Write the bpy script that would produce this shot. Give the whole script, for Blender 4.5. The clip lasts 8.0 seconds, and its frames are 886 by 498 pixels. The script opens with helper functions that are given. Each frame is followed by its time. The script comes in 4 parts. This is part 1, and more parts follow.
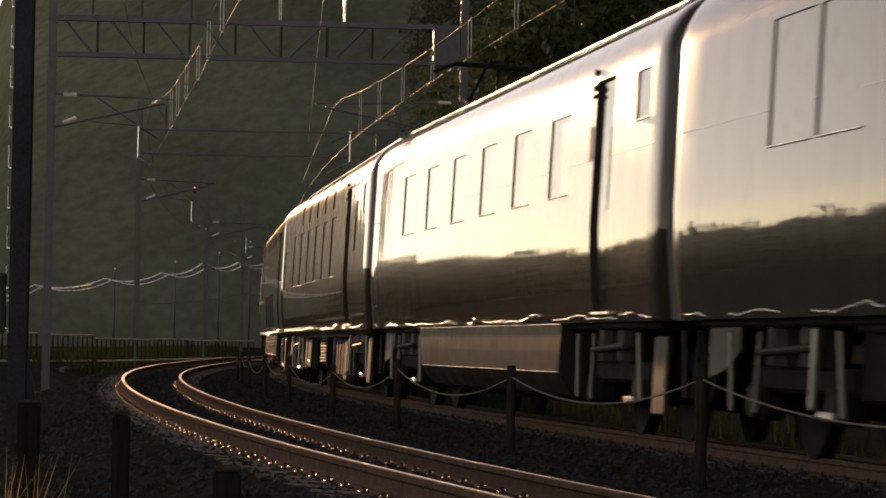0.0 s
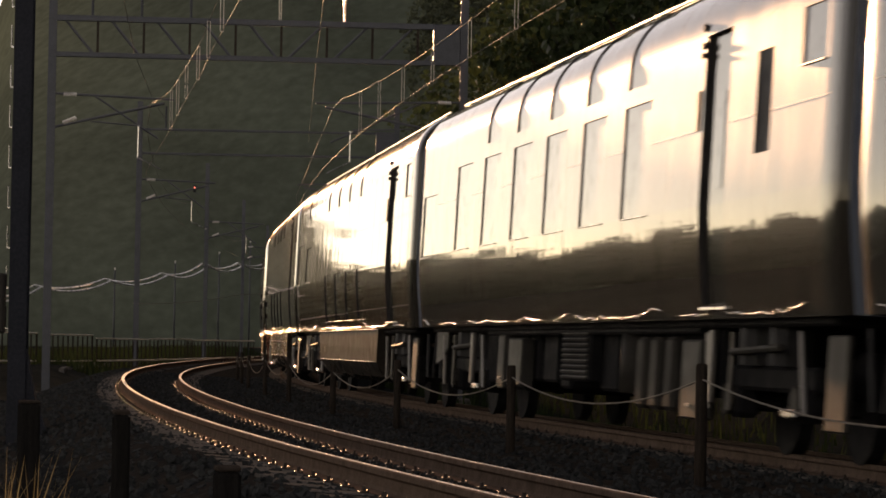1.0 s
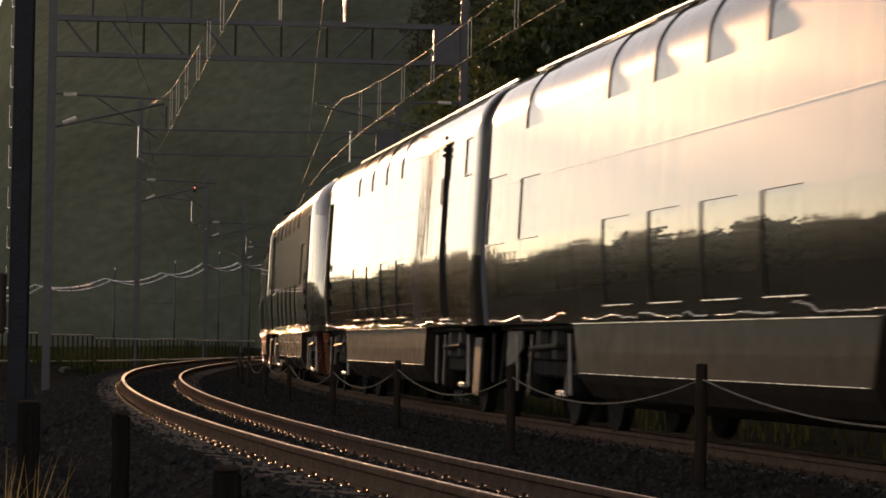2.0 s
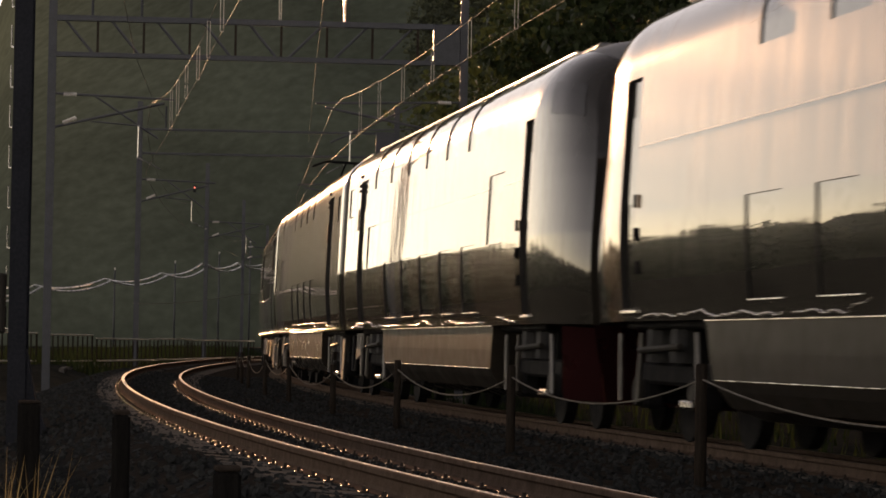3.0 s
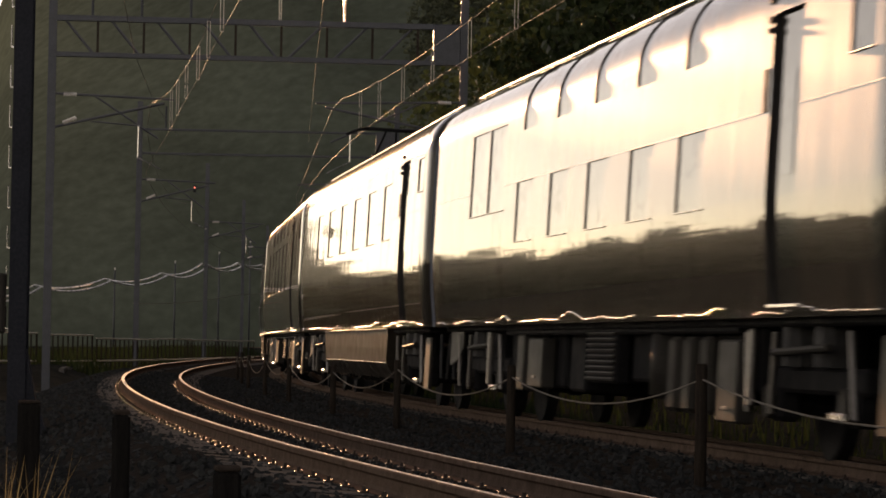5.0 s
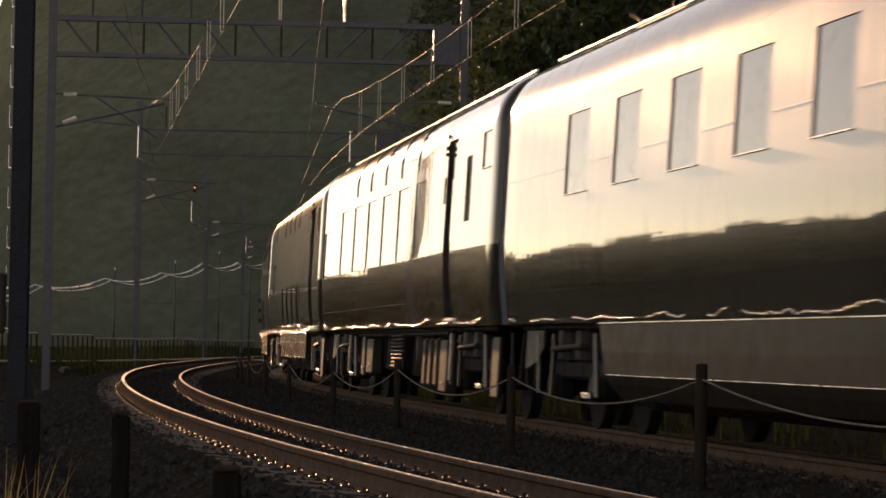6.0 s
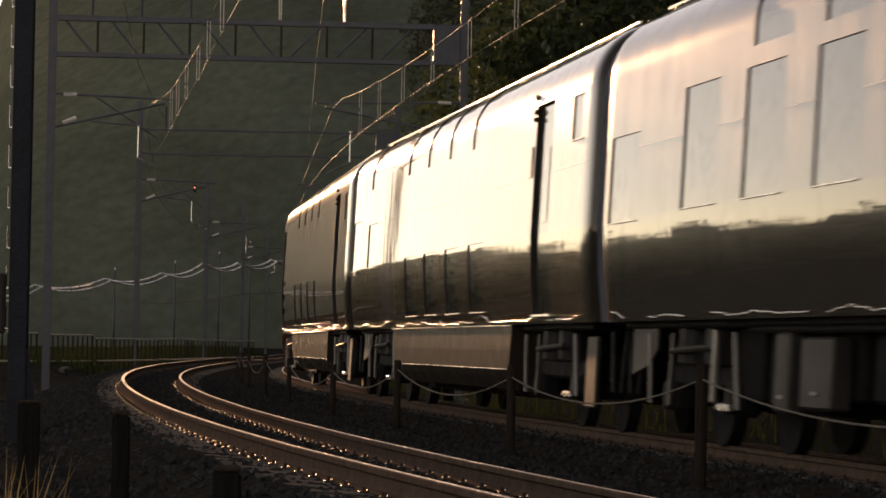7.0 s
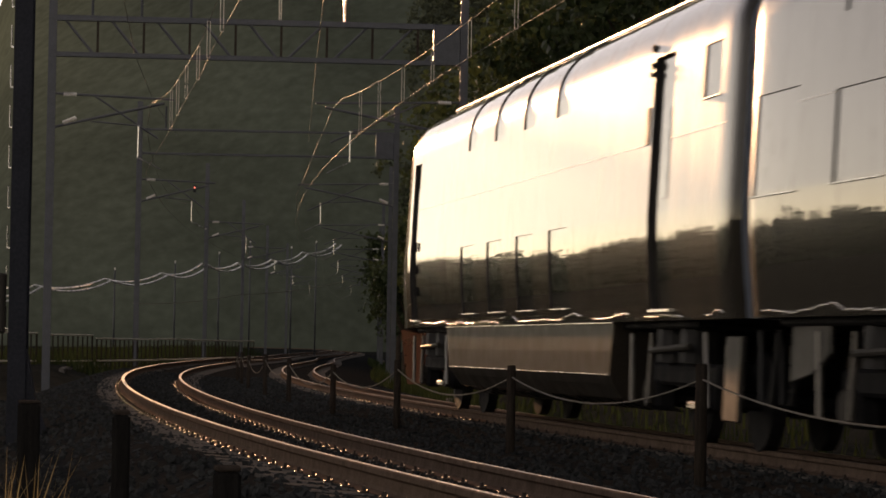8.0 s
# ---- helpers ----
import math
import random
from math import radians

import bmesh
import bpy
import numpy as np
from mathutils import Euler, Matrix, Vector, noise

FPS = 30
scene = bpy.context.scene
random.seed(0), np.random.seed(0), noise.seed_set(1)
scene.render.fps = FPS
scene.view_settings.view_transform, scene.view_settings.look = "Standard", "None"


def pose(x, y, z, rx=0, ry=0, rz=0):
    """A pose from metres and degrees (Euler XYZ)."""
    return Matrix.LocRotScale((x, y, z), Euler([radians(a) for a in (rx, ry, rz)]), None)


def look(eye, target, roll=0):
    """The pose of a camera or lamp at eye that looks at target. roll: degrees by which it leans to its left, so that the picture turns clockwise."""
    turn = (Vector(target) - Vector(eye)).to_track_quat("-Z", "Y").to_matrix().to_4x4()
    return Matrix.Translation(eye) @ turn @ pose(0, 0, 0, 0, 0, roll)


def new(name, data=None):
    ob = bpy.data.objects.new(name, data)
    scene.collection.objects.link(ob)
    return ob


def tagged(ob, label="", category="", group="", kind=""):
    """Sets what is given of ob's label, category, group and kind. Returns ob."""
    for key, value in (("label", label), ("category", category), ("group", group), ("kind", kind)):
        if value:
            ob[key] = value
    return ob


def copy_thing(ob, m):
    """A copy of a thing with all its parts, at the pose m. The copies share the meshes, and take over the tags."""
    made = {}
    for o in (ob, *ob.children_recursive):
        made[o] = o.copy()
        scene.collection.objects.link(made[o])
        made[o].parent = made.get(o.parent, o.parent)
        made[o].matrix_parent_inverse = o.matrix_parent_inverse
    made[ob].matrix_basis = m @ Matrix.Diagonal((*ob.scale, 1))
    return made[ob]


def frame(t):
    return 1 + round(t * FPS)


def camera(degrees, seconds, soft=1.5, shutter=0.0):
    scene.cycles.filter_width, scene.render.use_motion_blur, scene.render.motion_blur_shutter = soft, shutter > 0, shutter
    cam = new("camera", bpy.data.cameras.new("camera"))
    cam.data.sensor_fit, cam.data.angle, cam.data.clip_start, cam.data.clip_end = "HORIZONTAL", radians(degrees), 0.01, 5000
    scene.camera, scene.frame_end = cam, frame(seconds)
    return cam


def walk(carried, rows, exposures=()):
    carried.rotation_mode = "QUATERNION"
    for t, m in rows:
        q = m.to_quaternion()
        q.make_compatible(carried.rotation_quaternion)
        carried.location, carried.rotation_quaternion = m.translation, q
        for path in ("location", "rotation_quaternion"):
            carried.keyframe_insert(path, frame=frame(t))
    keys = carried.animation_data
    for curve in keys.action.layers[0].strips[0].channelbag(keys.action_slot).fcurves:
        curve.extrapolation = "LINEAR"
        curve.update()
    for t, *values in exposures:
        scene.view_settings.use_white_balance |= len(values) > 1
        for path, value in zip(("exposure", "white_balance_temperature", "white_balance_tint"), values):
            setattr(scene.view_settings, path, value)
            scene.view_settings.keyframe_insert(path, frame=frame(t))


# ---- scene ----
# ------------------------------------------------ camera
cam = camera(16.455, 8.0, soft=1.7, shutter=0.2)
EYE = Vector((0.0, 0.0, 1.02))
STAND = look(EYE, EYE + Vector((0, math.cos(0.03105), math.sin(0.03105))), 0.9925)
walk(cam, [(0.0, STAND), (8.0, STAND)], [(0.0, 0.7, 10000, 28), (8.0, 0.7, 10000, 28)])

# ------------------------------------------------ world and sun
SUN_AZ, SUN_EL = -0.17, radians(6.4)
world = bpy.data.worlds.new("world")
scene.world = world
world.use_nodes = True
wn = world.node_tree.nodes
sky = wn.new("ShaderNodeTexSky")
sky.sky_type = "NISHITA"
sky.sun_disc = False
sky.sun_elevation, sky.sun_rotation = SUN_EL, SUN_AZ % (2 * math.pi)
sky.dust_density, sky.air_density, sky.ozone_density = 0.003, 0.5, 0.0
wn["Background"].inputs["Strength"].default_value = 0.15
# thin haze pales the sky's colour
pale = wn.new("ShaderNodeHueSaturation")
pale.inputs["Saturation"].default_value = 0.7
world.node_tree.links.new(sky.outputs[0], pale.inputs["Color"])
world.node_tree.links.new(pale.outputs[0], wn["Background"].inputs["Color"])
sun_dir = Vector((math.sin(SUN_AZ) * math.cos(SUN_EL), math.cos(SUN_AZ) * math.cos(SUN_EL), math.sin(SUN_EL)))
lamp = bpy.data.lights.new("sun", "SUN")
lamp.energy, lamp.angle, lamp.color = 2.8, radians(0.55), (1.0, 0.68, 0.43)
sun = new("sun", lamp)
sun.matrix_world = look(sun_dir * 60, (0, 0, 0))


# ------------------------------------------------ materials
def material(name, color, rough=0.5, metal=0.0, coat=0.0, vary=0.25, scale=6.0, fine=60.0, bump=0.0, bump_scale=40.0, spec=0.5, island=0.0, stretch=None):
    """Base colour varied by a coarse and a fine noise, and fine relief."""
    m = bpy.data.materials.new(name)
    m.use_nodes = True
    nt = m.node_tree
    n, l = nt.nodes, nt.links
    b = n["Principled BSDF"]
    b.inputs["Metallic"].default_value = metal
    b.inputs["Coat Weight"].default_value = coat
    b.inputs["Coat Roughness"].default_value = 0.012
    b.inputs["Specular IOR Level"].default_value = spec
    co = n.new("ShaderNodeTexCoord")
    mp = n.new("ShaderNodeMapping")
    if stretch:
        mp.inputs["Scale"].default_value = stretch
    l.new(co.outputs["Object"], mp.inputs["Vector"])
    facs = []
    for sc, det in ((scale, 5.0), (fine, 3.0)):
        t = n.new("ShaderNodeTexNoise")
        t.inputs["Scale"].default_value, t.inputs["Detail"].default_value = sc, det
        l.new(mp.outputs[0], t.inputs["Vector"])
        facs.append(t.outputs["Fac"])
    add = n.new("ShaderNodeMath")
    add.operation = "ADD"
    l.new(facs[0], add.inputs[0])
    l.new(facs[1], add.inputs[1])
    src = add.outputs[0]
    if island:
        g = n.new("ShaderNodeNewGeometry")
        k = n.new("ShaderNodeMath")
        k.operation = "MULTIPLY_ADD"
        l.new(g.outputs["Random Per Island"], k.inputs[0])
        k.inputs[1].default_value = island
        l.new(src, k.inputs[2])
        src = k.outputs[0]
    ramp = n.new("ShaderNodeMapRange")
    ramp.inputs["From Min"].default_value, ramp.inputs["From Max"].default_value = 0.6, 1.4 + island
    l.new(src, ramp.inputs["Value"])
    mix = n.new("ShaderNodeMix")
    mix.data_type = "RGBA"
    lo = [c * (1 - vary) for c in color]
    hi = [min(1, c * (1 + vary)) for c in color]
    mix.inputs[6].default_value, mix.inputs[7].default_value = (*lo, 1), (*hi, 1)
    l.new(ramp.outputs[0], mix.inputs[0])
    l.new(mix.outputs[2], b.inputs["Base Color"])
    rr = n.new("ShaderNodeMapRange")
    rr.inputs["From Min"].default_value, rr.inputs["From Max"].default_value = 0.3, 0.7
    rr.inputs["To Min"].default_value, rr.inputs["To Max"].default_value = rough * 0.8, min(1, rough * 1.2)
    l.new(facs[0], rr.inputs["Value"])
    l.new(rr.outputs[0], b.inputs["Roughness"])
    if bump:
        t = n.new("ShaderNodeTexNoise")
        t.inputs["Scale"].default_value, t.inputs["Detail"].default_value = bump_scale, 4.0
        l.new(mp.outputs[0], t.inputs["Vector"])
        bp = n.new("ShaderNodeBump")
        bp.inputs["Strength"].default_value, bp.inputs["Distance"].default_value = 1.0, bump
        l.new(t.outputs["Fac"], bp.inputs["Height"])
        l.new(bp.outputs[0], b.inputs["Normal"])
        l.new(bp.outputs[0], b.inputs["Coat Normal"])
    return m


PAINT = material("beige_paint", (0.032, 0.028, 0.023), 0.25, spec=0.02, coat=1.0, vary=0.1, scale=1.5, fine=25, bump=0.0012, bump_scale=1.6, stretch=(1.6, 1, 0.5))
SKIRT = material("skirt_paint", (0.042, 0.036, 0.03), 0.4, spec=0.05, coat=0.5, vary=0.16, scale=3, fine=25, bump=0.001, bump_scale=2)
GOLD = material("gold_line", (0.16, 0.135, 0.1), 0.35, spec=0.05, coat=1.0)
GLASS = material("window_glass", (0.016, 0.014, 0.012), 0.25, coat=1.0, vary=0.2, spec=0.03)
RUBBER = material("black_rubber", (0.012, 0.012, 0.013), 0.65, vary=0.3, bump=0.002, bump_scale=30)
ROOFGREY = material("grey_roof", (0.16, 0.16, 0.16), 0.45, vary=0.3, scale=2, bump=0.001)
DARKSTEEL = material("dark_underframe", (0.016, 0.016, 0.017), 0.75, spec=0.04, vary=0.5, scale=5, bump=0.002)
BOXGREY = material("grey_equipment_box", (0.04, 0.037, 0.033), 0.6, spec=0.05, vary=0.3, scale=3, bump=0.001)
BRIGHT = material("worn_steel", (0.5, 0.49, 0.47), 0.25, metal=1.0, vary=0.25, scale=8)
PLATE = material("pale_grey_plate", (0.042, 0.04, 0.037), 0.5, spec=0.06, vary=0.3, scale=4, bump=0.001)
WORN = material("dull_worn_metal", (0.2, 0.19, 0.18), 0.42, metal=1.0, vary=0.4, scale=8)
# for the sill strip and for the reflection modelled as a wavy strip
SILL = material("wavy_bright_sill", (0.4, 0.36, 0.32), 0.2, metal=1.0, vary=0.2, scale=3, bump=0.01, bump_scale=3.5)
ENDGREY = material("blue_grey_end", (0.2, 0.24, 0.3), 0.35, coat=0.6, vary=0.15, scale=3)
MAROON = material("maroon_paint", (0.06, 0.013, 0.015), 0.3, coat=0.8, vary=0.2, scale=2)
RUST = material("rusty_rail_side", (0.13, 0.092, 0.072), 0.85, spec=0.0, vary=0.45, scale=7, fine=80, bump=0.001, bump_scale=90)
RAILTOP = material("polished_rail_head", (0.26, 0.2, 0.17), 0.42, metal=1.0, vary=0.2, scale=12)
CLIPSTEEL = material("dull_clip_steel", (0.06, 0.045, 0.038), 0.6, spec=0.12, vary=0.4, scale=20)
CONCRETE = material("weathered_concrete", (0.13, 0.12, 0.11), 0.85, spec=0.0, vary=0.4, scale=5, fine=60, bump=0.004, bump_scale=70)
BALLAST = material("dark_ballast", (0.021, 0.022, 0.022), 0.9, spec=0.0, vary=0.6, scale=9, fine=40, bump=0.002, bump_scale=30)
STONE = material("ballast_stone", (0.038, 0.041, 0.041), 0.8, spec=0.0, vary=0.55, scale=14, fine=90, island=0.8)
SOIL = material("dark_soil", (0.027, 0.028, 0.025), 0.95, spec=0.0, vary=0.5, scale=0.6, fine=14, bump=0.004, bump_scale=9)
TARRED = material("tarred_wood", (0.018, 0.017, 0.016), 0.85, spec=0.0, vary=0.5, scale=8, fine=60, bump=0.004, bump_scale=50, stretch=(6, 6, 0.6))
DARKMAST = material("dark_painted_mast", (0.026, 0.029, 0.037), 0.7, spec=0.1, vary=0.45, scale=2, fine=30, bump=0.001)
WOOD = material("creosoted_wood", (0.035, 0.028, 0.023), 0.8, spec=0.0, vary=0.5, scale=8, fine=60, bump=0.004, bump_scale=50, stretch=(6, 6, 0.6))
MAST = material("galvanised_mast", (0.07, 0.077, 0.09), 0.5, metal=0.5, vary=0.35, scale=3, fine=40, bump=0.001)
RUSTY = material("rust_streaked_steel", (0.05, 0.04, 0.034), 0.8, spec=0.0, vary=0.5, scale=3, fine=30)
WIRE = material("bronze_wire", (0.045, 0.036, 0.029), 0.58, metal=1.0, vary=0.5, scale=0.8)
DROPPER = material("dull_dropper_wire", (0.55, 0.5, 0.45), 0.32, metal=1.0, vary=0.3)
ROPE = material("grey_rope", (0.2, 0.185, 0.165), 0.75, spec=0.0, vary=0.3, fine=90)
CABLE_SHEATH = material("bright_cable_steel", (0.9, 0.86, 0.8), 0.3, metal=1.0)
PORCELAIN = material("white_porcelain", (0.75, 0.72, 0.68), 0.15, coat=0.7, vary=0.1)
FENCEPAINT = material("pale_fence_paint", (0.55, 0.48, 0.38), 0.42, spec=0.8, vary=0.4, scale=4)
LEAF = material("green_leaves", (0.042, 0.062, 0.026), 0.5, spec=0.2, vary=0.5, scale=1.2, fine=8, island=0.9)
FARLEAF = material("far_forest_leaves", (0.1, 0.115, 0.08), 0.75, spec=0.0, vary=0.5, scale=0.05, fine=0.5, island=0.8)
HAZE = material("wooded_distance_painted_haze", (0.072, 0.088, 0.074), 0.9, vary=0.32, scale=0.02, fine=0.25, bump=0.1, bump_scale=0.3, spec=0.0)
BARK = material("brown_bark", (0.07, 0.052, 0.04), 0.9, spec=0.0, vary=0.5, scale=6, bump=0.01, bump_scale=20)
GRASS = material("dry_green_grass", (0.032, 0.046, 0.02), 0.7, spec=0.0, vary=0.5, scale=2, island=0.9)
STRAW = material("straw_grass", (0.34, 0.28, 0.15), 0.7, spec=0.0, vary=0.4, scale=2, island=0.7)


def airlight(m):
    """Sunlit haze over the distance, put in as emission that grows towards the sun."""
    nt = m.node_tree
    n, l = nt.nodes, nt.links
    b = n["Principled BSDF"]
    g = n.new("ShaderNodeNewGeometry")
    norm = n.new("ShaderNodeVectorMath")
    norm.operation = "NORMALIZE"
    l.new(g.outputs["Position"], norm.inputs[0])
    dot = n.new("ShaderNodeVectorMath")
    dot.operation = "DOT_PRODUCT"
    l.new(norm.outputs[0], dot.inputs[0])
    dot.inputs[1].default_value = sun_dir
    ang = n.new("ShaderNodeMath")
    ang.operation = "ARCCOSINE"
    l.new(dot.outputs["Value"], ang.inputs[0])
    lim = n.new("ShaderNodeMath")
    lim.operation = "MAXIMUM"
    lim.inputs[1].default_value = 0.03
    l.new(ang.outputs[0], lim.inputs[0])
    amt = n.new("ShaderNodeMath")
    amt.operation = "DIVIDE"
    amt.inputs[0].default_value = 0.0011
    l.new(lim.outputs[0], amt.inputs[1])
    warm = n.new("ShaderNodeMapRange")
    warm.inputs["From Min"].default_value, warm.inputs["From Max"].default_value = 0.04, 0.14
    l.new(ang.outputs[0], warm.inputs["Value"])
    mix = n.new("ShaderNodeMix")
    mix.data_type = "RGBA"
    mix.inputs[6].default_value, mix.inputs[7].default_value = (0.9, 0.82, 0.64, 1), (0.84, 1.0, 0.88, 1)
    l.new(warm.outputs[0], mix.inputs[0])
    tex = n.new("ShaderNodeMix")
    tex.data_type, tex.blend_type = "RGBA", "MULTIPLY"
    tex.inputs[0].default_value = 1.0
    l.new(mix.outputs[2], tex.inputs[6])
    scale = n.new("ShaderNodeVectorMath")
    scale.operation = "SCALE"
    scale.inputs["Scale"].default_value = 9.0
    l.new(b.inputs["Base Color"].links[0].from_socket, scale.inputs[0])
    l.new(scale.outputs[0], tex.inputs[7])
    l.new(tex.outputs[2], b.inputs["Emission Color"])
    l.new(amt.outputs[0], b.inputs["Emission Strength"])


# the hill and ridge trees glow themselves, in place of haze in the air
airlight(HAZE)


def let_light_through(m, amount):
    """Thin leaves: part of the light that falls on them shines through."""
    nt = m.node_tree
    b, out = nt.nodes["Principled BSDF"], nt.nodes["Material Output"]
    tr = nt.nodes.new("ShaderNodeBsdfTranslucent")
    nt.links.new(b.inputs["Base Color"].links[0].from_socket, tr.inputs["Color"])
    mx = nt.nodes.new("ShaderNodeMixShader")
    mx.inputs[0].default_value = amount
    nt.links.new(b.outputs[0], mx.inputs[1])
    nt.links.new(tr.outputs[0], mx.inputs[2])
    nt.links.new(mx.outputs[0], out.inputs["Surface"])


for _m, _a in ((LEAF, 0.25), (GRASS, 0.2), (STRAW, 0.2)):
    let_light_through(_m, _a)
REDLIGHT = material("red_signal_light", (0.6, 0.05, 0.03), 0.3)
_r = REDLIGHT.node_tree.nodes["Principled BSDF"]
_r.inputs["Emission Color"].default_value, _r.inputs["Emission Strength"].default_value = (1.0, 0.25, 0.2, 1), 2.5
SIGNRED = material("red_lens", (0.5, 0.04, 0.03), 0.2, coat=1.0)


# ------------------------------------------------ mesh helpers
def mesh_from(name, verts, faces, mats, idx=None, smooth=False):
    me = bpy.data.meshes.new(name)
    me.from_pydata([tuple(v) for v in verts], [], faces)
    for m in mats if isinstance(mats, (list, tuple)) else [mats]:
        me.materials.append(m)
    if idx is not None:
        me.polygons.foreach_set("material_index", idx)
    if smooth:
        me.polygons.foreach_set("use_smooth", [True] * len(me.polygons))
    me.update()
    return me


def part(name, bm, mat, parent, label="", smooth=False):
    """One bmesh as one mesh object under a thing or a part."""
    if isinstance(bm, bmesh.types.BMesh):
        me = bpy.data.meshes.new(name)
        bm.to_mesh(me)
        bm.free()
        for m in mat if isinstance(mat, (list, tuple)) else [mat]:
            me.materials.append(m)
        if smooth:
            me.polygons.foreach_set("use_smooth", [True] * len(me.polygons))
    else:
        me = bm
    ob = new(name, me)
    ob.parent = parent
    if label:
        tagged(ob, label)
    return ob


def box(bm, c, s, bevel=0.0, rot=None, mi=0):
    """A box with centre c and size s, its edges bevelled."""
    m = Matrix.Translation(c) @ (rot.to_4x4() if rot else Matrix()) @ Matrix.Diagonal((*s, 1))
    g = bmesh.ops.create_cube(bm, size=1.0, matrix=m)["verts"]
    fs = {f for v in g for f in v.link_faces}
    for f in fs:
        f.material_index = mi
    if bevel:
        es = list({e for v in g for e in v.link_edges})
        r = bmesh.ops.bevel(bm, geom=es, offset=bevel, segments=1, affect="EDGES", profile=0.5)
        for f in r["faces"]:
            f.material_index = mi


def rod(bm, a, b, r, n=6, r2=None, mi=0):
    """A round bar from a to b."""
    a, b = Vector(a), Vector(b)
    d = b - a
    m = Matrix.Translation((a + b) / 2) @ d.to_track_quat("Z", "Y").to_matrix().to_4x4()
    g = bmesh.ops.create_cone(bm, cap_ends=True, segments=n, radius1=r, radius2=r if r2 is None else r2, depth=d.length, matrix=m)["verts"]
    for f in {f for v in g for f in v.link_faces}:
        f.material_index = mi


def ribbed(bm, a, b, r0, r1, ribs, n=8):
    """A ribbed insulator from a to b, in one piece."""
    turn = (b - a).to_track_quat("Z", "Y").to_matrix()
    prev = None
    steps = [(0.0, r0)] + [v for k in range(ribs) for v in (((k + 0.25) / ribs, r0), ((k + 0.35) / ribs, r1), ((k + 0.7) / ribs, r1), ((k + 0.8) / ribs, r0))] + [(1.0, r0)]
    for t, r in steps:
        ring = [bm.verts.new(a.lerp(b, t) + turn @ Vector((r * math.cos(2 * math.pi * k / n), r * math.sin(2 * math.pi * k / n), 0))) for k in range(n)]
        if prev:
            for k in range(n):
                bm.faces.new((prev[k], prev[(k + 1) % n], ring[(k + 1) % n], ring[k]))
        else:
            bm.faces.new(ring[::-1])
        prev = ring
    bm.faces.new(prev)


def tube(pts, r, n=5):
    """Vertices and faces of a thin tube along points."""
    vs, fs = [], []
    for i, p in enumerate(pts):
        d = (pts[min(i + 1, len(pts) - 1)] - pts[max(i - 1, 0)]).normalized()
        u = d.cross(Vector((0, 0, 1)))
        if u.length < 1e-4:
            u = Vector((1, 0, 0))
        u.normalize()
        w = u.cross(d)
        for k in range(n):
            a = 2 * math.pi * k / n
            vs.append(p + (u * math.cos(a) + w * math.sin(a)) * r)
        if i:
            for k in range(n):
                fs.append(((i - 1) * n + k, (i - 1) * n + (k + 1) % n, i * n + (k + 1) % n, i * n + k))
    return vs, fs


# ------------------------------------------------ the line of the tracks
# s runs along the inner track away from the viewer; lateral is to the left (outside of the bend)
KNOT_S = (-140, -110, -95, -82, -70, -50, -30, 0, 30, 60, 100, 150, 200, 260, 330, 400)
KNOT_K = (2.343, 3.114, 2.907, 0.451, 1.653, 1.819, 1.322, 0.869, 0.957, -1.189, 0.76, -0.024, 0.165, -0.759, -2.916, -3.82)
STEP = 0.5
S = np.arange(-360, 400 + STEP, STEP)
ZERO = int(np.argmin(abs(S)))
_k = np.interp(S, KNOT_S, KNOT_K) / 1000
_k[S < -140] = 0.0
TH = np.concatenate([[0], np.cumsum((_k[1:] + _k[:-1]) / 2 * STEP)])
TH += math.atan2(-0.04641, 1) - TH[ZERO]
XX = np.concatenate([[0], np.cumsum((np.sin(TH[1:]) + np.sin(TH[:-1])) / 2 * STEP)])
YY = np.concatenate([[0], np.cumsum((np.cos(TH[1:]) + np.cos(TH[:-1])) / 2 * STEP)])
_n = math.hypot(0.04641, 1)
XX += 110.04 * -0.04641 / _n - XX[ZERO]
YY += 110.04 / _n - YY[ZERO]
CANT, LEAN = 0.073, 0.0461


def on_line(s, lat=0.0, z=0.0, lean=0.0, off=0.0):
    """The place at s, lat metres left of the inner track's middle and z over its rails, in a track leaning by lean."""
    x, y, th = np.interp(s, S, XX), np.interp(s, S, YY), np.interp(s, S, TH)
    c, d = math.cos(lean), math.sin(lean)
    r, h = lat * c - z * d + off, lat * d + z * c
    rise = max(-0.2, (-0.1427 if s < 0 else -0.0921) * max(s, -120) / 100 if s < 0 else -0.0921 * s / 100)
    return Vector((x - r * math.cos(th), y + r * math.sin(th), h + rise))


def heading(s):
    return float(np.interp(s, S, TH))


def drift(s):
    """How far the near end of the inner track swings away from the outer one."""
    return float(np.interp(s, (-130, -120, -110, -100, -90, -85, -80, -75, -70, -60, -50, -40), (-1.33, -0.94, -0.545, -0.185, 0.087, 0.17, 0.203, 0.189, 0.152, 0.077, 0.025, 0.0)))


def gap_between(s):
    """Distance from the inner track's middle to the outer track's."""
    return 3.669 - 1.09 * min(max(s, -120), 110) / 100 + drift(s)


def outer(s, lat=0.0, z=0.0, lean=0.0):
    """The same for the outer track."""
    return on_line(s, lat, z, lean, gap_between(s)) + Vector((0, 0, 0.184))


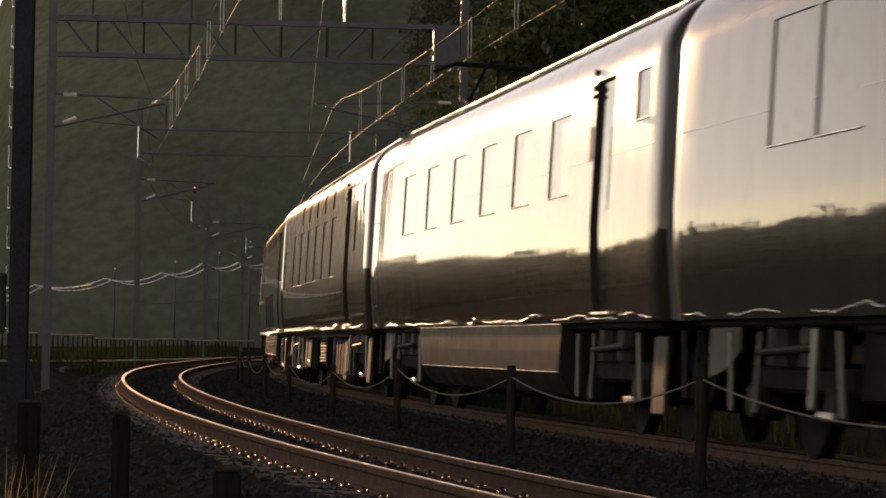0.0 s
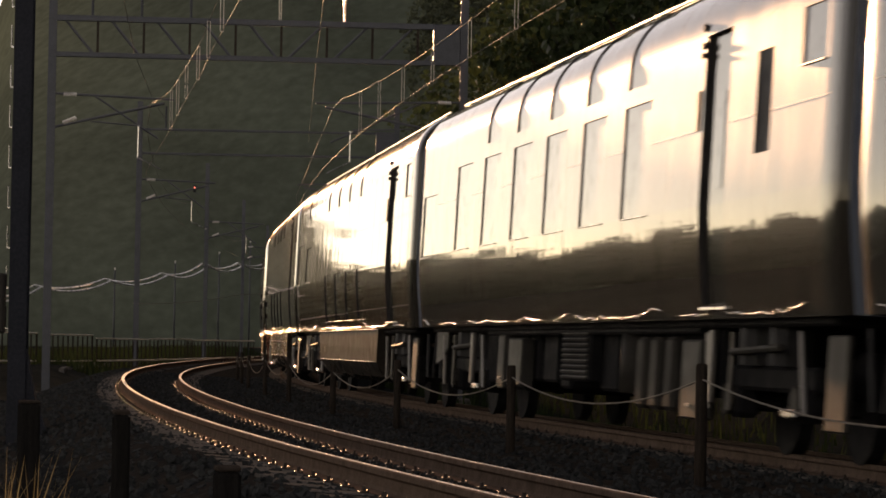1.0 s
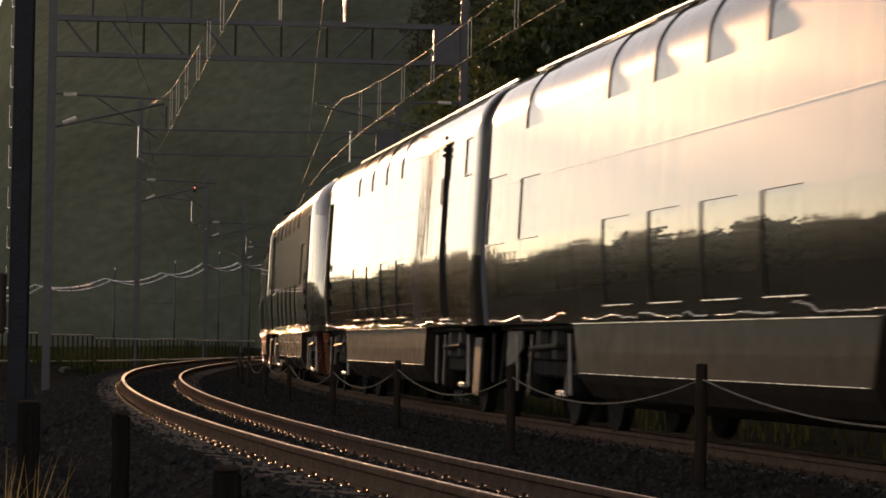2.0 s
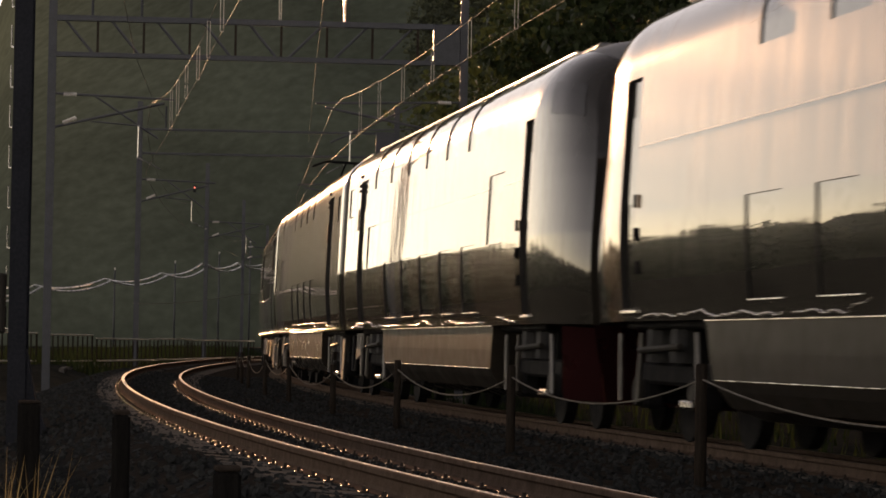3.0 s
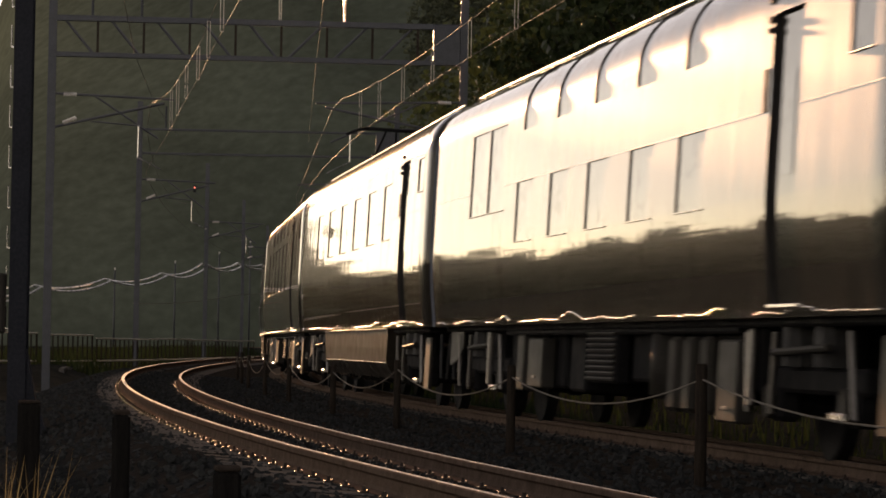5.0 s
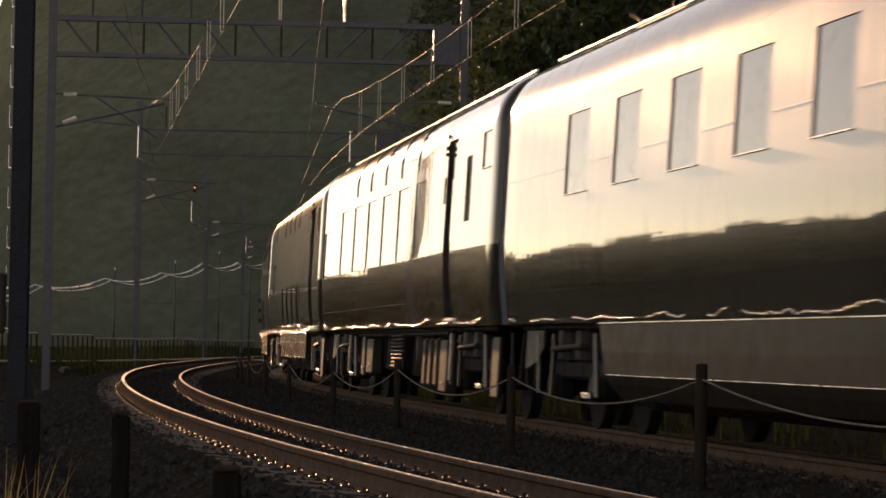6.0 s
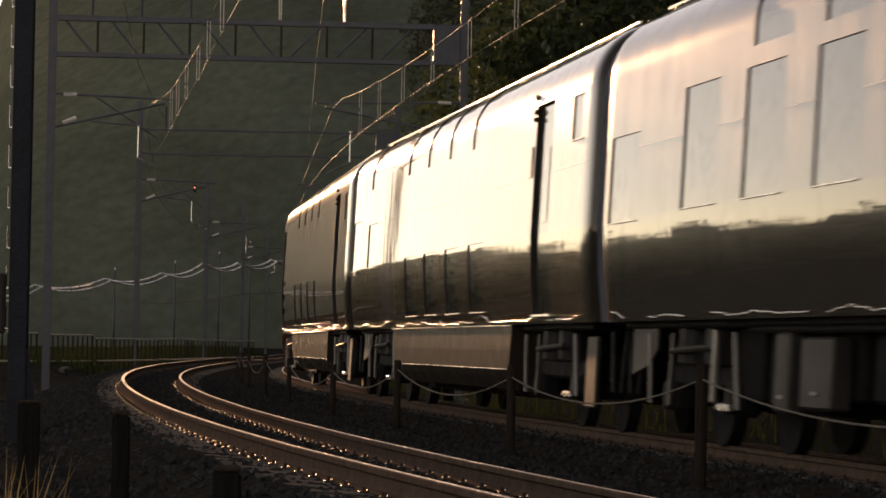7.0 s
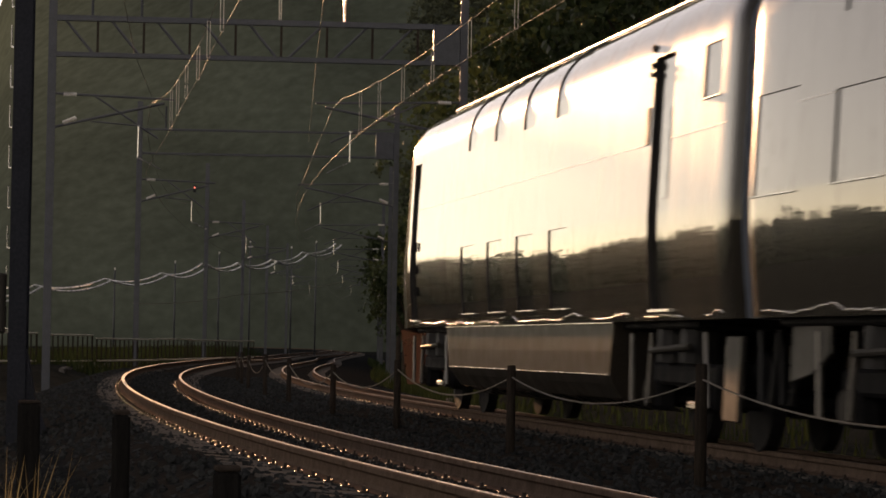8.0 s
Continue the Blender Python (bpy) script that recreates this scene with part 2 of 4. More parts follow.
# ------------------------------------------------ ground and track bed
def ground():
    vs, fs = [], []
    rings = [0, 60, 120, 240, 500, 1000, 2000, 4000]
    n = 48
    for r in rings[1:]:
        for k in range(n):
            a = 2 * math.pi * k / n
            vs.append((r * math.cos(a), 100 + r * math.sin(a), -1.75))
    vs.append((0, 100, -1.75))
    for i in range(len(rings) - 2):
        for k in range(n):
            fs.append((i * n + k, i * n + (k + 1) % n, (i + 1) * n + (k + 1) % n, (i + 1) * n + k))
    for k in range(n):
        fs.append((len(vs) - 1, (k + 1) % n, k))
    tagged(new("ground", mesh_from("ground", vs, fs, SOIL)), "dark bare soil reaching to the hills", "ground", kind="structure")


def bed_section(s):
    """The cross section of the track bed: lateral, height, material."""
    o = gap_between(s)
    dz = 0.184
    k = min(1, max(0, (s + 28) / 20))
    out = [(-90, -1.7), (-30, -1.45), (-12, -0.9), (-6.0, -0.75), (-4.0, -0.85), (-2.5, -0.36), (-1.35, -0.16 - 1.35 * CANT), (0, -0.16), (1.35, -0.16 + 1.35 * CANT)]
    out += [(o * 0.5, -0.22 + dz / 2), (o - 1.35, -0.16 + dz - 1.35 * CANT), (o, -0.16 + dz), (o + 1.35, -0.16 + dz + 1.35 * CANT), (o + 2.3, -0.2), (o + 3.2, -0.5 + 0.2 * k), (o + 4.2, -0.52 + 0.62 * k), (o + 12, -0.6 + 0.7 * k), (o + 40, -0.9), (o + 90, -1.7)]
    return out


def trackbed():
    ss = list(np.arange(-140, 60, 1.0)) + list(np.arange(60, 396, 6.0))
    vs, fs, ix = [], [], []
    m = len(bed_section(0))
    for i, s in enumerate(ss):
        for j, (lat, z) in enumerate(bed_section(s)):
            p = on_line(s, lat, 0)
            rough = 0.05 if abs(lat) > 5 else 0.02
            p.z += z + noise.noise((p.x * 0.7, p.y * 0.7, 3)) * rough * (3 if abs(lat) > 8 else 1)
            vs.append(p)
            if i and j:
                fs.append(((i - 1) * m + j - 1, (i - 1) * m + j, i * m + j, i * m + j - 1))
                ix.append(0 if 4 < j < 15 else 1)
    tagged(new("trackbed", mesh_from("trackbed", vs, fs, [BALLAST, SOIL], ix, True)), "dark stone ballast bed under two curving tracks", "track bed", kind="structure")


def stone_mesh(rng, scale):
    """Corner points and faces of one broken stone."""
    base = [(1, 0, -.5), (-.5, .87, -.5), (-.5, -.87, -.5), (.5, .87, .4), (-1, 0, .4), (.5, -.87, .4)]
    f = [(0, 2, 1), (3, 4, 5), (0, 1, 3), (1, 4, 3), (1, 2, 4), (2, 5, 4), (2, 0, 5), (0, 3, 5)]
    q = Euler((rng.uniform(0, 6), rng.uniform(0, 6), rng.uniform(0, 6))).to_matrix()
    return [q @ (Vector(b) * scale * rng.uniform(0.7, 1.25)) for b in base], f


def ballast_stones():
    rng = random.Random(5)
    vs, fs = [], []
    for _ in range(26000):
        s = -96 + 75 * rng.random() ** 1.5
        o = gap_between(s)
        lat = rng.uniform(-2.4, o + 3.4)
        sec = bed_section(s)
        z = float(np.interp(lat, [a for a, _b in sec], [b for _a, b in sec]))
        p = on_line(s, lat, 0) + Vector((0, 0, z + 0.005))
        v, f = stone_mesh(rng, rng.uniform(0.02, 0.036))
        k = len(vs)
        vs += [p + a for a in v]
        fs += [tuple(k + q for q in g) for g in f]
    for _ in range(2500):
        s = -100 + 60 * rng.random() ** 1.4
        o = gap_between(s)
        lat = rng.uniform(o + 3, o + 12)
        sec = bed_section(s)
        z = float(np.interp(lat, [a for a, _b in sec], [b for _a, b in sec]))
        p = on_line(s, lat, 0) + Vector((0, 0, z + 0.01))
        v, f = stone_mesh(rng, rng.uniform(0.02, 0.07))
        k = len(vs)
        vs += [p + a for a in v]
        fs += [tuple(k + q for q in g) for g in f]
    tagged(new("ballast", mesh_from("ballast", vs, fs, STONE)), "loose broken dark grey ballast stones", "ballast", kind="stuff")


# ------------------------------------------------ tracks
RAIL_PROFILE = [(-0.065, -0.144), (-0.065, -0.134), (-0.018, -0.118), (-0.009, -0.1), (-0.009, -0.05), (-0.034, -0.036), (-0.0345, -0.008), (-0.026, 0.0), (0.026, 0.0), (0.0345, -0.008), (0.034, -0.036), (0.009, -0.05), (0.009, -0.1), (0.018, -0.118), (0.065, -0.134), (0.065, -0.144)]


def rail_mesh(place, side):
    ss = list(np.arange(-130, 60, 1.0)) + list(np.arange(60, 394, 3.0))
    vs, fs, ix = [], [], []
    n = len(RAIL_PROFILE)
    for i, s in enumerate(ss):
        for y, z in RAIL_PROFILE:
            vs.append(place(s, side * 0.567 + y, z, CANT))
        if i:
            for k in range(n):
                fs.append(((i - 1) * n + k, (i - 1) * n + (k + 1) % n, i * n + (k + 1) % n, i * n + k))
                ix.append(1 if k == 7 else 0)
    return mesh_from("rail", vs, fs, [RUST, RAILTOP], ix)


def sleeper_mesh():
    """A tapered concrete sleeper."""
    bm = bmesh.new()
    xs = [(-1.0, 0.14, 0.0), (-0.6, 0.14, 0.005), (-0.25, 0.11, -0.03), (0.25, 0.11, -0.03), (0.6, 0.14, 0.005), (1.0, 0.14, 0.0)]
    prev = None
    for x, w, z in xs:
        row = [bm.verts.new((-w, x, -0.17)), bm.verts.new((-w * 0.8, x, z - 0.172)), bm.verts.new((w * 0.8, x, z - 0.172)), bm.verts.new((w, x, -0.17 - 0.1)), bm.verts.new((-w, x, -0.27))]
        row[0].co.z = -0.2
        if prev:
            for k in range(5):
                bm.faces.new((prev[k], prev[(k + 1) % 5], row[(k + 1) % 5], row[k]))
        else:
            bm.faces.new(row[::-1])
        prev = row
    bm.faces.new(prev)
    me = bpy.data.meshes.new("sleeper")
    bm.to_mesh(me)
    bm.free()
    me.materials.append(CONCRETE)
    return me


def clip_mesh():
    """A bent spring clip with its bolt, beside a rail foot."""
    bm = bmesh.new()
    box(bm, (0, 0, 0.008), (0.08, 0.05, 0.014), 0.004)
    rod(bm, (0, 0.0, 0.014), (0, 0.0, 0.042), 0.011, 6)
    rod(bm, (-0.025, -0.022, 0.02), (0.025, -0.022, 0.02), 0.006, 5)
    me = bpy.data.meshes.new("clip")
    bm.to_mesh(me)
    bm.free()
    me.materials.append(CLIPSTEEL)
    return me


def track(name, place, label):
    root = tagged(new(name), label, "railway track", "railway tracks")
    for side in (1, -1):
        part("rail", rail_mesh(place, side), None, root, "rusty steel rail with a polished head")
    sl, cl = sleeper_mesh(), clip_mesh()
    joined_v, joined_f = [], []
    for i in range(290):
        s = -112 + 0.6 * i
        a = heading(s)
        m = Matrix.Translation(place(s, 0, 0.03, CANT)) @ pose(0, 0, 0, 0, 0, 90 - math.degrees(a)) @ Matrix.Rotation(CANT, 4, "X")
        ob = new("sleeper", sl)
        ob.parent, ob.matrix_basis = root, m
        if s < -42:
            for side in (1, -1):
                for e in (0.105, -0.105):
                    c = new("clip", cl)
                    c.parent = ob
                    c.matrix_basis = pose(0, side * 0.567 + e, -0.172, 0, 0, 0 if e > 0 else 180)
    me = sl
    base = [v.co.copy() for v in me.vertices]
    faces = [tuple(p.vertices) for p in me.polygons]
    for i in range(360):
        s = 62.5 + 0.6 * i
        m = Matrix.Translation(place(s, 0, 0.03, CANT)) @ pose(0, 0, 0, 0, 0, 90 - math.degrees(heading(s)))
        k = len(joined_v)
        joined_v += [m @ b for b in base]
        joined_f += [tuple(k + q for q in f) for f in faces]
    tagged(part("far_sleepers", mesh_from("far_sleepers", joined_v, joined_f, CONCRETE), None, root), kind="stuff")


# ------------------------------------------------ overhead line
def lattice_mast(height, w):
    """An H-section steel mast."""
    bm = bmesh.new()
    box(bm, (0, 0, height / 2), (0.012, w, height))
    for e in (-1, 1):
        box(bm, (0, e * w / 2, height / 2), (w, 0.014, height))
    return bm


def gantry(s, left=2.75, right=3.6, top=10.2, beam=8.2, deep=0.93, truss=True, width=0.2):
    """A portal over both tracks: two masts, a trussed beam, brackets that hold the wires."""
    o = gap_between(s)
    base = on_line(s, 0, 0)
    rz = -math.degrees(heading(s))
    root = tagged(new("catenary_gantry"), "blue-grey steel catenary gantry spanning both tracks", "gantry", "catenary gantries")
    root.matrix_world = Matrix.Translation(base) @ pose(0, 0, 0, 0, 0, rz)
    xl, xr = -(o + left), right
    for x in (xl, xr):
        ob = part("mast", lattice_mast(top + 1.2, width), MAST, root, "tall steel H-section mast")
        ob.matrix_basis = pose(x, 0, -1.2)
        bm = bmesh.new()
        box(bm, (x, 0, -0.86), (0.6, 0.6, 0.9), 0.04)
        part("footing", bm, CONCRETE, root, "square concrete footing")
    if truss:
        for z, h in ((beam, 0.13 if s < 0 else 0.08), (beam + deep, 0.15 if s < 0 else 0.08)):
            bm = bmesh.new()
            box(bm, ((xl + xr) / 2, 0, z), (xr - xl, 0.14, h), 0.01)
            part("chord", bm, MAST, root)
        n = 9
        for i in range(n if s < 0 else 0):
            a = xl + (xr - xl) * i / n
            b = xl + (xr - xl) * (i + 1) / n
            bm = bmesh.new()
            hi, lo = (a + 0.28, b - 0.12) if i < n / 2 else (b - 0.12, a + 0.12)
            rod(bm, (hi, 0, beam + deep), (lo, 0, beam), 0.035, 6)
            part("diagonal", bm, MAST, root)
            bm = bmesh.new()
            box(bm, (b - 0.03, 0, beam + deep / 2), (0.06, 0.05, deep))
            part("upright", bm, RUSTY, root)
        bm = bmesh.new()
        box(bm, (xr - 0.45, -0.03, beam + deep / 2), (0.7, 0.16, deep + 0.12), 0.02)
        part("end_plate", bm, MAST, root, "blue-grey steel plate at the beam's end")
        for i in range(3 if s < 0 else 1):
            bm = bmesh.new()
            x = xl + 1.0 + 1.25 * i
            rod(bm, (x, 0, beam + deep), (x, 0, beam + deep + 0.9), 0.04, 6)
            part("stub", bm, MAST, root)
        for x in (-1.15, 0.5) if s < 0 else ():
            bm = bmesh.new()
            for e in (-0.025, 0.025):
                rod(bm, (x + e, 0, beam + deep + 0.07), (x + e, 0, beam + deep + 1.3), 0.011, 6)
            rod(bm, (x - 0.03, 0, beam + deep + 0.25), (x + 0.03, 0, beam + deep + 0.25), 0.014, 6)
            part("wire_hanger", bm, DROPPER, root, "bright double hanger rod")
    # brackets: one for each track
    for x0, d, xm in ((xl, 1, -o), (xr, -1, 0.0)):
        bm = bmesh.new()
        rod(bm, (x0, 0, 7.2), (xm + d * 0.2, 0, 7.1), 0.03, 6)
        rod(bm, (x0, 0, 6.32), (xm - d * 0.05, 0, 7.0), 0.035, 6)
        rod(bm, (x0 + d * 1.1, 0, 7.15), (xm - d * 0.2, 0, 6.1), 0.025, 6)
        rod(bm, (x0 + d * 1.0, 0, 6.5), (xm - d * 0.75, 0, 6.42), 0.02, 6)
        br = part("bracket", bm, MAST, root, "tubular steel cantilever bracket")
        for z in (7.18, 6.45):
            b2 = bmesh.new()
            rise = 0.025 if z < 7 else 0.0
            ribbed(b2, Vector((x0 + d * 0.3, 0, z)), Vector((x0 + d * 0.64, 0, z + rise * 5.6)), 0.03, 0.056, 6)
            part("insulator", b2, PORCELAIN, br, "ribbed white porcelain insulator")
        b2 = bmesh.new()
        rod(b2, (xm - d * 0.7, 0, 6.4), (xm - d * 0.7, 0, 5.6), 0.018, 5)
        rod(b2, (xm - d * 0.7, 0, 5.6), (xm - d * 0.1, 0, 5.3), 0.014, 5)
        part("steady_arm", b2, BRIGHT, br, "bright bent steady arm")
    return root


def overhead_wire(name, place, label, spans, first, pitch, end):
    """Messenger wire, contact wire and droppers over one track."""
    root = tagged(new(name), label, "overhead wire", "overhead wires")
    top, low, drops = [], [], []
    for a, b, i in spans:
        mid = (a + b) / 2
        n = 14
        for k in range(n + (1 if b == spans[-1][1] else 0)):
            s = a + (b - a) * k / n
            top.append(place(s, 0.0, 5.67 + 0.0015 * (s - mid) ** 2))
            low.append(place(s, 0.0, 5.13))
        s = b - (b - first) % pitch if a < first < b else b - 1.5
        while s > a:
            if s < end:
                drops.append((place(s, 0.0, 5.67 + 0.0015 * (s - mid) ** 2), place(s, 0.0, 5.13)))
            s -= pitch
    for nm, pts, r in (("messenger_wire", top, 0.005), ("contact_wire", low, 0.005)):
        v, f = tube(pts, r, 7)
        part(nm, mesh_from(nm, v, f, WIRE, None, True), None, root)
    for a, b in drops:
        bm = bmesh.new()
        d = Vector((0.022, 0, 0))
        rod(bm, a - d, b - d, 0.0055, 6)
        rod(bm, a + d, b + d, 0.0055, 6)
        rod(bm, b - d, b + d, 0.008, 5)
        rod(bm, a - d, a + d, 0.008, 5)
        part("dropper", bm, DROPPER, root)


def overhead_line():
    at = (-90, -31.5, 8.5, 48.5, 88.5, 130, 172)
    for s in at[1:]:
        gantry(s, left=2.92 if s < 0 else 2.75, truss=s < 40)
    near_mast()
    spans = {}
    for nm, ends in (("inner", (-131, -86, -40.5, 0, 42, 84, 128, 172)), ("outer", (-150,) + at)):
        spans[nm] = [(ends[i], ends[i + 1], i) for i in range(len(ends) - 1)]
    overhead_wire("inner_overhead_wire", lambda s, l, z: on_line(s, l + 0.2, z), "bronze contact wire hung from a messenger over the inner track", spans["inner"], -65.4, 4.15, -47)
    way = ((-150, -110, -70, -60, -47, -31.5, 8.5, 48.5, 88.5, 172), (4.6, 4.3, 3.85, 3.78, 3.95, 4.5, 4.25, 3.7, 3.3, 2.9))
    overhead_wire("outer_overhead_wire", lambda s, l, z: on_line(s, float(np.interp(s, *way)) + drift(s), z + 0.06), "bronze contact wire hung from a messenger over the outer track", spans["outer"], -63.5, 3.9, -45)


def feeder_wires():
    """Two thin dark feeder wires that climb over the gantry from the far masts."""
    for pts in (((-6.61, 61.8, 8.16), (-8.11, 79.8, 8.39), (-9.52, 99.8, 8.77), (-11.22, 127.8, 9.54)), ((-2.48, 61.8, 8.23), (-3.6, 84.8, 8.78), (-5.7, 127.8, 9.4))):
        root = tagged(new("feeder_wire"), "thin dark feeder wire above the track", "wire", "feeder wires")
        run = [Vector(p) for p in pts]
        ahead = run[0] + (run[0] - run[1]) * 1.6
        v, f = tube([ahead] + run, 0.008, 6)
        part("strand", mesh_from("strand", v, f, RUBBER, None, True), None, root)
    root = tagged(new("road_cable"), "faint single cable over the valley road", "cable")
    run = [Vector(p) for p in ((-17.16, 170, 2.99), (-12.7, 190, 3.86), (-7.02, 220, 5.42))]
    for a, b in zip(run, run[1:]):
        v, f = tube([a.lerp(b, k / 10) - Vector((0, 0, 0.8 * k / 10 * (1 - k / 10))) for k in range(11)], 0.018, 6)
        part("cable_span", mesh_from("cable_span", v, f, ROPE, None, True), None, root)


def near_mast():
    root = tagged(new("catenary_mast"), "heavy blue-grey steel mast with climbing steps beside the track", "mast")
    root.matrix_world = Matrix.Translation((-4.21, 30.5, -0.4))
    for y, sx, sy in ((0, 0.012, 0.16), (-0.09, 0.18, 0.014), (0.09, 0.18, 0.014)):
        bm = bmesh.new()
        box(bm, (0, y, 6.25), (sx, sy, 12.5))
        part("web" if y == 0 else "flange", bm, DARKMAST, root)
    for i in range(26):
        bm = bmesh.new()
        rod(bm, (-0.115, -0.1, 1.5 + 0.4 * i), (-0.09, -0.1, 1.5 + 0.4 * i), 0.012, 6)
        rod(bm, (-0.115, -0.1, 1.5 + 0.4 * i), (-0.115, -0.1, 1.72 + 0.4 * i), 0.008, 5)
        part("step", bm, BRIGHT, root)
    bm = bmesh.new()
    vs = [bm.verts.new(v) for v in ((0.09, -0.06, 0.0), (0.46, -0.06, 0.0), (0.36, -0.06, 0.32), (0.19, -0.06, 0.8), (0.09, -0.06, 1.3))]
    f = bm.faces.new(vs)
    r = bmesh.ops.extrude_face_region(bm, geom=[f])
    bmesh.ops.translate(bm, verts=[g for g in r["geom"] if isinstance(g, bmesh.types.BMVert)], vec=(0, 0.12, 0))
    part("stay_plate", bm, DARKMAST, root, "triangular stay plate at the foot")
    bm = bmesh.new()
    box(bm, (0, 0, -0.15), (0.9, 0.9, 0.5), 0.05)
    part("footing", bm, CONCRETE, root, "concrete footing")
    bm = bmesh.new()
    box(bm, (-0.16, -0.08, 1.75), (0.07, 0.14, 0.6), 0.02)
    part("cable_box", bm, BOXGREY, root, "pale cable box on the mast")


# ------------------------------------------------ rope fence between the tracks, posts
POSTS = ((-95.6, 2.0, 0.9), (-88.0, 2.0, 0.9), (-80.9, 2.0, 0.82), (-73.0, 2.0, 0.81), (-65.4, 2.0, 0.69), (-56.8, 2.0, 0.72), (-49.2, 2.0, 0.75), (-40.1, 2.0, 0.68), (-33.5, 2.0, 0.72), (-25.0, 2.0, 0.7))


def rope_fence():
    root = tagged(new("rope_fence"), "dark wooden posts linked by a slack grey rope between the tracks", "rope fence")
    tops = []
    for s, lat, z in POSTS:
        p = on_line(s, lat + drift(s), 0)
        bm = bmesh.new()
        rod(bm, (p.x, p.y, -0.7), (p.x, p.y, z), 0.047, 10, 0.043)
        rod(bm, (p.x, p.y, z), (p.x, p.y, z + 0.012), 0.043, 10, 0.03)
        po = part("post", bm, WOOD, root, "dark round wooden post", True)
        tops.append(Vector((p.x, p.y, z - 0.1)))
    for a, b in zip(tops, tops[1:]):
        L = (b - a).length
        sag = min(0.32, 0.03 * L)
        pts = [a.lerp(b, k / 16) - Vector((0, 0, 4 * sag * (k / 16) * (1 - k / 16))) for k in range(17)]
        v, f = tube(pts, 0.0075)
        part("rope", mesh_from("rope", v, f, ROPE), None, root)


def near_posts():
    """Short dark stakes beside the outer track."""
    for x, y, top, w in STAKES:
        root = tagged(new("marker_stake"), "short dark square wooden stake in the ballast", "stake", "marker stakes")
        bm = bmesh.new()
        box(bm, (0, 0, (top - 1.2) / 2), (w, w, top + 1.2), 0.012)
        part("shaft", bm, TARRED, root)
        bm = bmesh.new()
        box(bm, (0, 0, top + 0.012), (w * 0.96, w * 0.96, 0.02), 0.006)
        part("cap", bm, RUSTY, root)
        root.matrix_world = pose(x, y, 0, 0, 0, 12)


STAKES = ((-1.35, 13.0, 0.697, 0.072), (-2.68, 20.0, 0.586, 0.14), (-0.69, 10.0, 0.592, 0.085))


# ------------------------------------------------ hills and woods
def ridge_height(az):
    """Elevation of the skyline, in radians, by azimuth."""
    return float(np.interp(az, (-3.2, -1.2, -0.6, -0.34, -0.27, -0.225, -0.205, -0.19, -0.178, -0.165, -0.1465, -0.142, -0.05, 0.1, 0.35, 0.8, 3.2), (0.03, 0.03, 0.022, 0.018, 0.018, 0.022, 0.036, 0.058, 0.076, 0.086, 0.104, 0.12, 0.19, 0.24, 0.22, 0.12, 0.03)))


def reach(az):
    """Distance of the slope's foot and of its crest: it stands closer on the inside of the curve."""
    ways = (0.07, 0.13, 0.2, 0.3)
    return float(np.interp(az, ways, (950, 300, 300, 150))), float(np.interp(az, ways, (1250, 520, 520, 520)))


def hill():
    """A wooded slope round the valley."""
    vs, fs = [], []
    na, nr = 240, 30
    turns = sorted(set(np.linspace(-math.pi, math.pi, 181)) | set(np.linspace(-0.32, 0.16, na)))
    for i, az in enumerate(turns):
        az = float(az)
        e = ridge_height(az)
        near, far = reach(az)
        for j in range(nr + 1):
            f = j / nr
            r = near + (far - near) * f
            h = math.tan(e) * far * (f ** 0.8) - 1.8
            h += noise.noise((math.sin(az) * r * 0.011, math.cos(az) * r * 0.011, 1)) * 9 * f * (e / 0.15) ** 2
            vs.append((math.sin(az) * r, math.cos(az) * r, h))
            if i and j:
                a, b = (i - 1) * (nr + 1) + j, i * (nr + 1) + j
                fs.append((a - 1, b - 1, b, a))
    tagged(new("backdrop", mesh_from("backdrop", vs, fs, HAZE, None, True)), "dark wooded hillside closing the valley, its haze painted as glow", "hillside", kind="structure")
    return near


def clump(rng, size, stretch=1.0):
    """A ragged leaf clump: a few crossed, bent blades round a centre."""
    vs, fs = [], []
    for _ in range(7):
        c = Vector((rng.gauss(0, 0.42), rng.gauss(0, 0.42), rng.gauss(0, 0.4) * stretch)) * size
        q = Euler((rng.uniform(0, 6.3), rng.uniform(0, 6.3), rng.uniform(0, 6.3))).to_matrix()
        w = size * rng.uniform(0.3, 0.6)
        k = len(vs)
        vs += [c + q @ Vector(v) * w for v in ((-.5, -.3, 0), (.3, -.6, .15), (.6, .3, -.1), (-.2, .6, .1))]
        fs += [(k, k + 1, k + 2), (k, k + 2, k + 3)]
    return vs, fs


